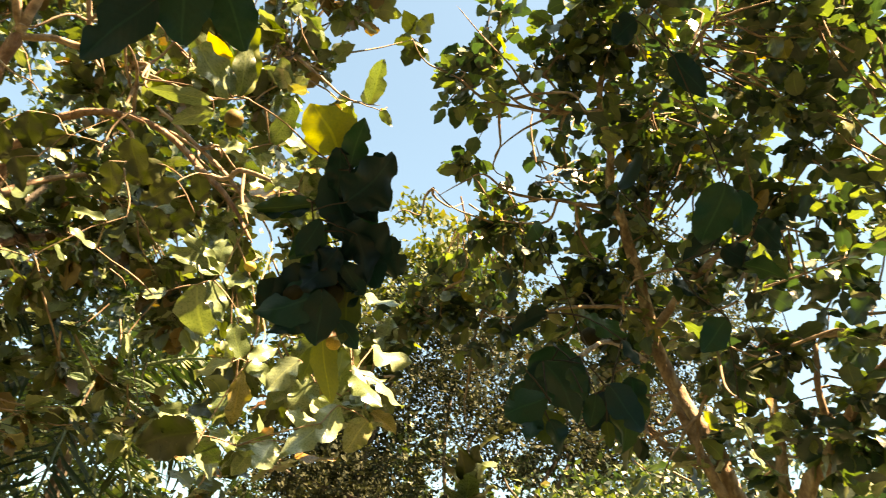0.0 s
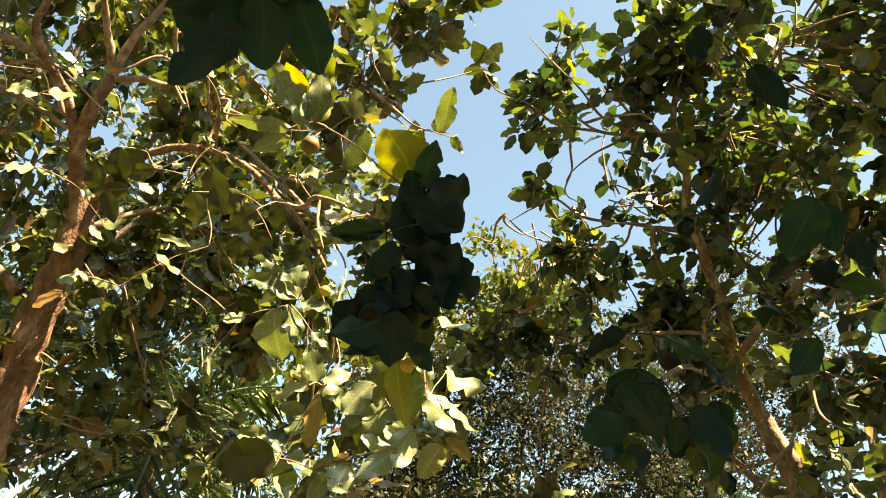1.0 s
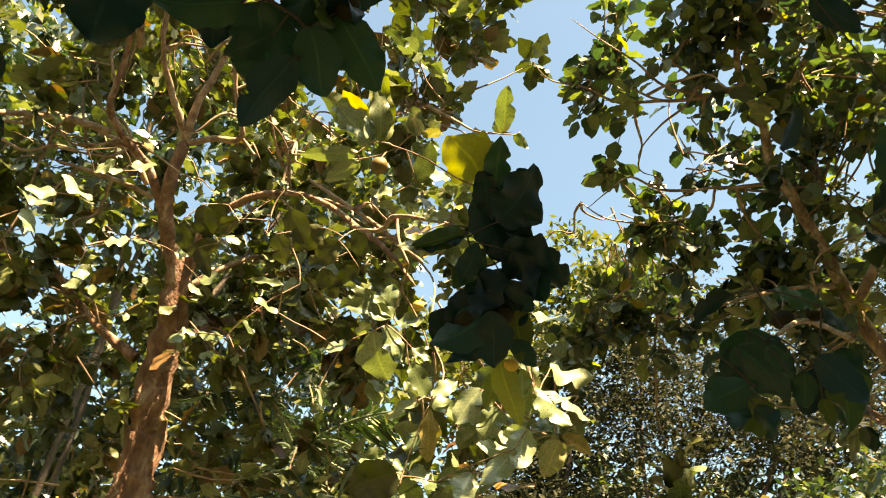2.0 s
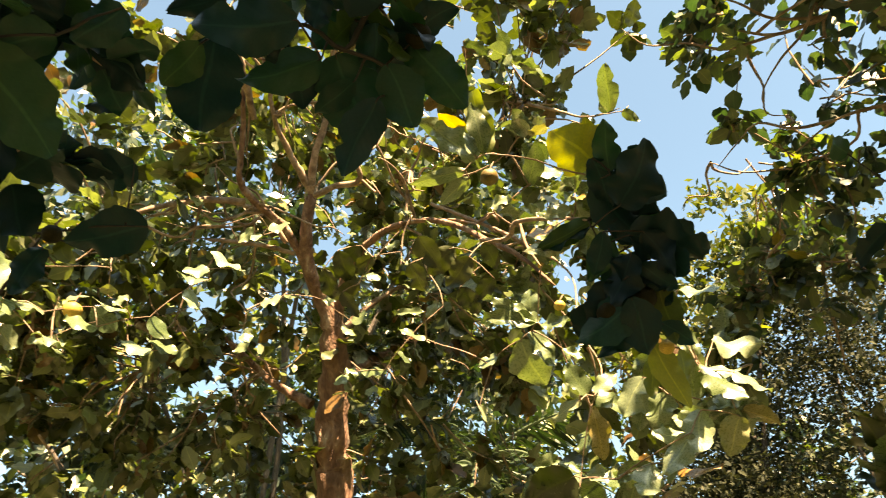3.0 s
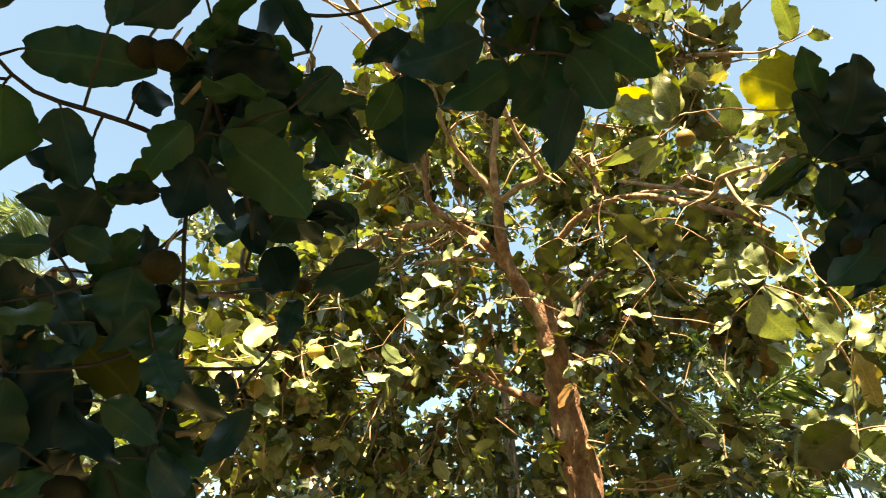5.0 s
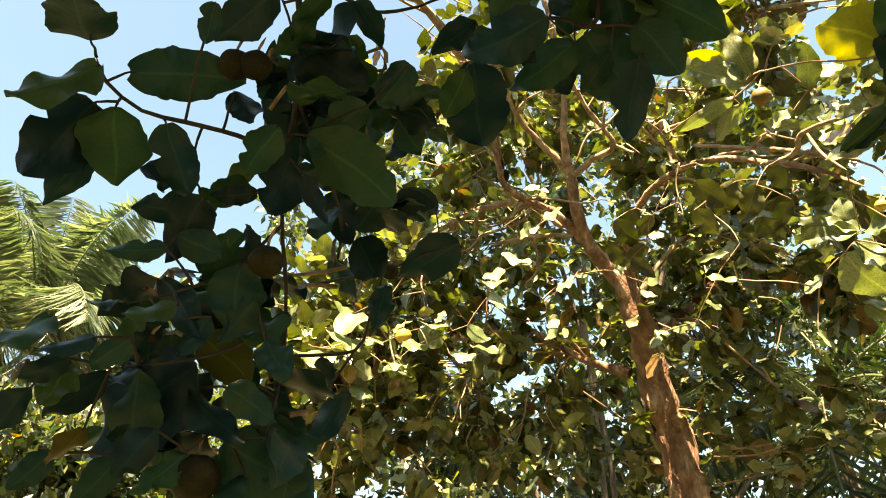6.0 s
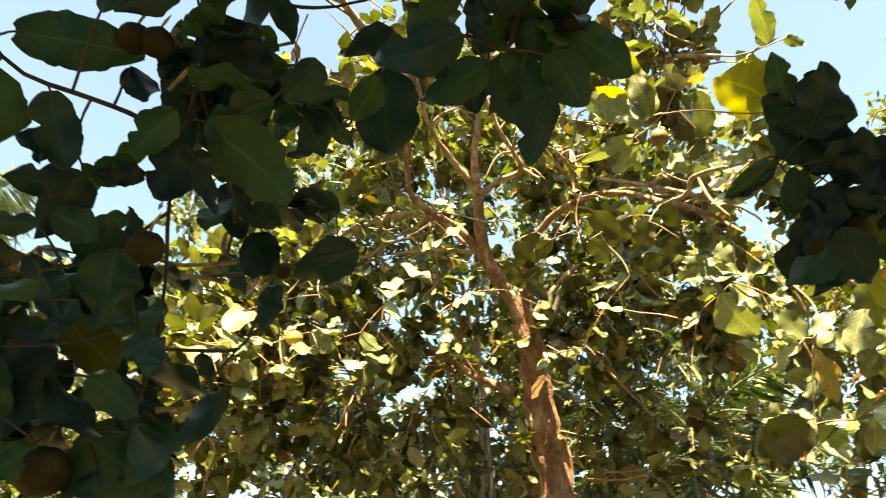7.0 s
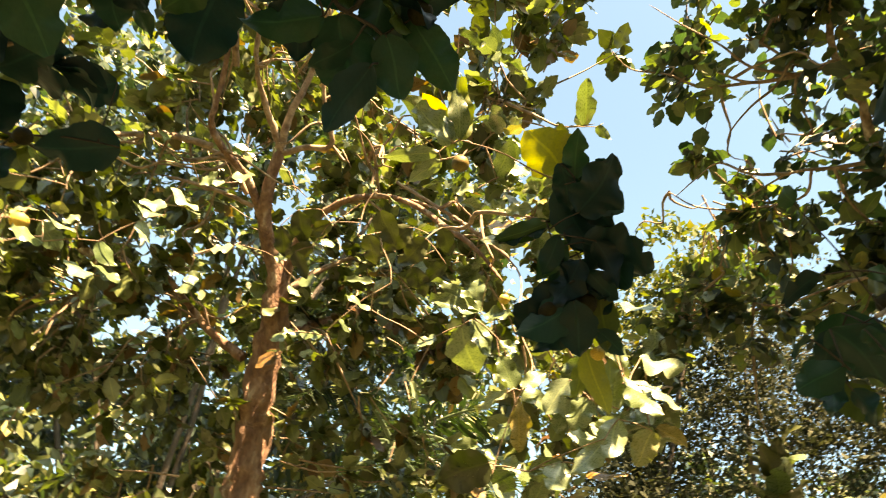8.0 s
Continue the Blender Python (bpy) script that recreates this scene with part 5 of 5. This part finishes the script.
crown(main_tree, CLUMPS["main"] + CLUMPS["main_more"] + CLUMPS["main_low"] + CLUMPS["main_shade_top"], 31, size=(0.07, 0.19), pieces=190, per=(9, 15), apart=0.12, share=0.64, keep=clear_sight)
def stem_gaps(c):
    """Clears leaves before the stem below its fork, and cuts gaps along the sun's rays to light it and the second stem.
    """
    a, b = np.array((0.89, 3.43, 3.90)), np.array((1.06, 3.66, 3.36))
    u = np.clip((c - a) @ (b - a) / ((b - a) @ (b - a)), 0, 1)
    if np.linalg.norm(c - a - (b - a) * u) < 0.27:
        return False
    for gap in ((1.10, 3.92, 3.64), (1.33, 4.04, 3.20), (1.35, 3.27, 2.96), (1.42, 3.25, 2.78), (1.43, 3.06, 3.21)):
        v = c - np.array(gap)
        along = v @ np.array(to_sun)
        if along > 0.1 and np.linalg.norm(v - np.array(to_sun) * along) < 0.17:
            return False
    return True


crown(right_tree, CLUMPS["right"] + CLUMPS["right_back"], 32, size=(0.06, 0.15), tone="vivid", pieces=220, per=(8, 13), apart=0.16, share=1.12, keep=stem_gaps)
crown(right_tree, CLUMPS["right_low"], 36, size=(0.06, 0.12), tone="vivid", pieces=40, per=(8, 12), apart=0.14)
crown(right_second_tree, CLUMPS["right_second"], 33, size=(0.07, 0.17), tone="vivid", pieces=160, per=(8, 13), apart=0.12, share=0.95, keep=stem_gaps)


def overhead(c):
    """Keeps the added, unseen shading crown above the path and to its sunny side."""
    x, y, z = c[0], c[1], c[2] - 1.6
    out = math.hypot(x, y)
    above = out < z * 0.6 and (y < 0.75 or x > 0.5)
    return above or (y < 0.95 * x and out < z * 0.85) or y < -0.3 - 0.25 * abs(x)


crown(near_tree, CLUMPS["near"], 35, size=(0.11, 0.18), tone="shaded", pieces=180, per=(4, 7), wide=(0.55, 0.85))
# unseen clumps added to block the sun from the hanging and dark leaf clusters
crown(near_tree, [(-0.6, -0.3, 5.2, 0.9, 130), (0.0, 0.4, 5.5, 0.7, 90), (0.95, 1.2, 5.5, 0.5, 65), (1.6, 1.1, 5.4, 0.65, 110), (0.9, -0.2, 5.4, 1.0, 90), (0.4, -1.6, 5.2, 1.4, 110), (-1.0, -1.1, 4.8, 1.1, 90), (2.2, 0.1, 4.9, 1.0, 80)], 34, size=(0.16, 0.27), tone="shaded", keep=overhead, flat=0.5)


# ---- young tree ----
def young_tree():
    """A slender sapling whose top leaves stand upright."""
    rng = np.random.default_rng(81)
    tree = thing("young_tree", (0.05, 2.92, 0), "slender young tree with upright green top leaves", "tree")
    stem = [(0.05, 2.92, -0.05, 0.016), (0.03, 2.90, 0.9, 0.012), (0.06, 2.88, 1.8, 0.009), (0.04, 2.88, 2.46, 0.004)]
    part("trunk", quads("trunk", *tube(stem, 8, 0.08, 0.05, rng), twig_bark), tree)
    for k in range(48):
        turn, high = 2.399 * k, 1.80 + 0.66 * k / 47
        out = np.array((math.cos(turn), math.sin(turn), 0.0))
        axis = unit(out * (1.05 - 0.65 * k / 47) + np.array((0, 0, 0.9)))
        side = unit(np.cross(axis, (0, 0, 1.0)))
        single(tree, np.array((0.045, 2.88, high)) + axis * 0.01, axis, side, rng.uniform(0.12, 0.17), rng.uniform(0.45, 0.65), rng, "olive" if k % 3 else "light" if k > 30 else "vivid")


young_tree()


# ---- trees behind ----
def far_tree(name, label, clumps, seed, leaf, size, density, group):
    """A tree with a trunk, limbs to each clump of its crown, and a crown of many small leaves."""
    rng = np.random.default_rng(seed)
    mid = np.mean([c[:2] for c in clumps], 0)
    low = min(c[2] - c[3] for c in clumps)
    tree = thing(name, (*mid, 0), label, "tree", group)
    v, f = tube([(*mid, -0.05, 0.15), (mid[0] + 0.1, mid[1], low * 0.6, 0.06), (mid[0], mid[1] + 0.1, low + 0.4, 0.04)], 12, 0.3, 0.06, rng)
    part("trunk", quads("trunk", v, f, grey_bark), tree)
    cloud = []
    for x, y, z, r, _ in clumps:
        start = (mid[0], mid[1] + 0.1, low * 0.8, 0.045)
        for _ in range(2):
            d = rng.normal(size=3) * r * 0.45
            bend = ((mid[0] + x) / 2 + rng.normal(0, 0.2), (mid[1] + y) / 2 + rng.normal(0, 0.2), (low + z) / 2, 0.03)
            v, f = tube([start, bend, (x + d[0] * 0.5, y + d[1] * 0.5, z + d[2] * 0.5, 0.02), (x + d[0] * 1.1, y + d[1] * 1.1, z + abs(d[2]) * 0.9, 0.008)], 6, 0.25, 0.06, rng)
            part("limb", quads("limb", v, f, grey_bark), tree)
        for _ in range(int(density * r * r / 36)):
            d = rng.normal(size=3)
            c = np.array((x, y, z)) + d / np.linalg.norm(d) * r * rng.uniform(0.25, 1.08)
            cloud.append(c + rng.normal(0, 0.12, (36, 3)) * (1, 1, 0.7))
    base = np.concatenate(cloud)
    axis = unit(rng.normal(size=base.shape) + (0, 0, -0.3))
    side = unit(np.cross(axis, unit(rng.normal(size=base.shape))))
    v, f, u = leaf_sheets(base, axis, side, rng.uniform(*size, len(base)), rng.uniform(0.4, 0.65, len(base)), rng, 3)
    part("crown", quads("crown", v, f, leaf, u), tree, kind="stuff")
    return tree


far_tree("background_tree", "tall small-leaved tree with a dense fine crown", [CLUMPS["fine"][k] for k in (0, 2, 3, 5, 6)], 41, fine_leaf, (0.04, 0.10), 5000, "trees behind")
far_tree("background_tree", "olive sunlit bushy tree below the small-leaved one", [(1.95, 8.0, 3.35, 0.75, 1), (0.95, 8.6, 3.25, 0.6, 1), (2.7, 7.5, 3.4, 0.7, 1)], 55, vivid_leaf, (0.06, 0.12), 4200, "trees behind")
far_tree("background_tree", "yellow-green leafy tree beyond the fruit trees", [CLUMPS["fine"][k] for k in (1, 4)], 42, bush_leaf, (0.09, 0.17), 1700, "trees behind")
far_tree("background_tree", "shady broad-leaved tree behind the fruit tree", CLUMPS["back_left"], 43, vivid_leaf, (0.12, 0.2), 1250, "trees behind")
far_tree("background_tree", "low bushy tree behind the small-leaved one", [(-1.5, 13.0, 3.6, 2.6, 1), (2.5, 12.5, 3.4, 2.4, 1), (6.0, 10.5, 3.4, 2.0, 1)], 45, vivid_leaf, (0.14, 0.24), 1200, "trees behind")
far_tree("background_tree", "low bushy tree behind the reddish fruit tree", [(-6.5, 11.0, 3.2, 2.6, 1), (-10.0, 8.5, 3.2, 2.6, 1), (-10.5, 4.5, 3.0, 2.0, 1)], 46, vivid_leaf, (0.14, 0.24), 650, "trees behind")
far_tree("shrub", "dense dark green shrub with small leaves", CLUMPS["shrub"], 44, vivid_leaf, (0.08, 0.15), 6500, "")
# unseen trees added behind and beside the path: they keep sky light off near leaves
for seed, spot in ((47, (4.5, -5.5)), (48, (-2.5, -6.0)), (49, (-6.5, -3.8)), (50, (7.2, -1.5)), (54, (5.8, 2.2))):
    x, y = spot
    far_tree("background_tree", "unseen broad-leaved tree added to close the place and block sky light", [(x, y, 6.2, 2.7, 1), (x + 1.5, y - 1.6, 3.6, 2.3, 1), (x - 0.9 if seed > 49 else x - 2.0, y - 1.2, 3.2, 2.2, 1)], seed, shaded_leaf, (0.22, 0.36), 620, "garden trees")


# ---- palms ----
def frond(hub, heading, rise, length, droop, rng, pairs, leaflet, hang):
    """A feather frond: an arching midrib with narrow leaflets down both sides."""
    level = np.array((math.cos(heading), math.sin(heading), 0.0))
    s = np.linspace(0, 1, 24)[:, None]
    rib = np.array(hub) + level * length * (s * math.cos(rise)) + np.array((0, 0, 1.0)) * length * (s * math.sin(rise) - droop * s**2)
    v, f = tube([(*p, 0.022 * (1 - 0.85 * k / 23)) for k, p in list(enumerate(rib))[::3]], 6, 0.2, 0.02, rng)
    u = np.linspace(0.12, 0.99, pairs)
    at = np.stack([np.interp(u, s[:, 0], rib[:, c]) for c in range(3)], 1)
    ahead = unit(np.gradient(at, axis=0))
    across = unit(np.cross(ahead, (0, 0, 1.0)))
    long = leaflet * np.sin(np.pi * (0.12 + 0.83 * u)) ** 0.6 * rng.uniform(0.85, 1.1, pairs)
    sheets = []
    for way in (-1, 1):
        axis = unit(across * way + ahead * 0.55 + np.array((0, 0, -hang)) + rng.normal(0, 0.07, at.shape))
        side = unit(ahead - axis * (ahead * axis).sum(1, keepdims=True) + rng.normal(0, 0.1, at.shape))
        sheets.append((at, axis, side, long))
    base, axis, side, long = (np.concatenate(c) for c in zip(*sheets))
    lv, lf, lu = leaf_sheets(base, axis, side, long, np.full(len(base), 0.075), rng, 4, 0.02)
    return (v, f), (lv, lf, lu)


def palm(name, label, hub, foot, radius, fronds, seed, leaf, pairs, leaflet, hang):
    rng = np.random.default_rng(seed)
    tree = thing(name, foot, label, "palm tree")
    rows = [(*foot[:2], -0.05, radius * 1.4), (foot[0], foot[1], 0.5, radius * 1.05), ((foot[0] + hub[0]) / 2, (foot[1] + hub[1]) / 2, hub[2] / 2, radius), (hub[0], hub[1], hub[2] - 0.1, radius * 0.85)]
    part("trunk", quads("trunk", *tube(rows, 14, 0.12, 0.05, rng), grey_bark), tree)
    for heading, rise, length, droop in fronds:
        (v, f), (lv, lf, lu) = frond(hub, heading, rise, length, droop, rng, pairs, leaflet, hang)
        rib = part("frond", quads("frond", v, f, palm_leaf), tree)
        blades = new("blade", quads("blade", lv, lf, leaf, lu))
        blades.parent = rib
    return tree


palm("coconut_palm", "coconut palm with arching sunlit yellow-green fronds", (-12.0, 0.0, 6.8), (-12.3, -0.3, 0), 0.15,
     [(2.399 * k, radians(82 - 2.6 * k), 4.3 + 0.25 * (k % 4), 0.36 + 0.018 * k) for k in range(28)], 51, palm_leaf, 105, 0.9, 0.95)
palm("feather_palm", "dark green feather palm with hanging fronds", (-2.95, 5.40, 3.50), (-3.2, 5.9, 0), 0.055,
     [(2.399 * k, radians(36 - 5 * k), 1.6 + 0.12 * (k % 4), 0.45 + 0.05 * k) for k in range(13)], 53, fern_leaf, 46, 0.42, 0.35)


# ---- woods in the distance ----
def woods():
    rng = np.random.default_rng(61)
    turn = rng.uniform(0, 2 * np.pi, 9000)
    out = rng.uniform(34, 48, 9000)
    top = 4.2 + 1.3 * np.sin(turn * 7) + 0.8 * np.sin(turn * 19 + 1)
    base = np.stack([out * np.cos(turn), out * np.sin(turn), rng.uniform(0.0, 1, 9000) ** 0.8 * top], -1)
    axis = unit(rng.normal(size=base.shape))
    side = unit(np.cross(axis, rng.normal(size=base.shape)))
    v, f, u = leaf_sheets(base, axis, side, rng.uniform(0.5, 1.1, 9000), rng.uniform(0.5, 0.8, 9000), rng, 3, 0.2)
    tagged(new("woods", quads("woods", v, f, shaded_leaf, u)), "low green woods far round the garden", "trees", kind="stuff")


woods()
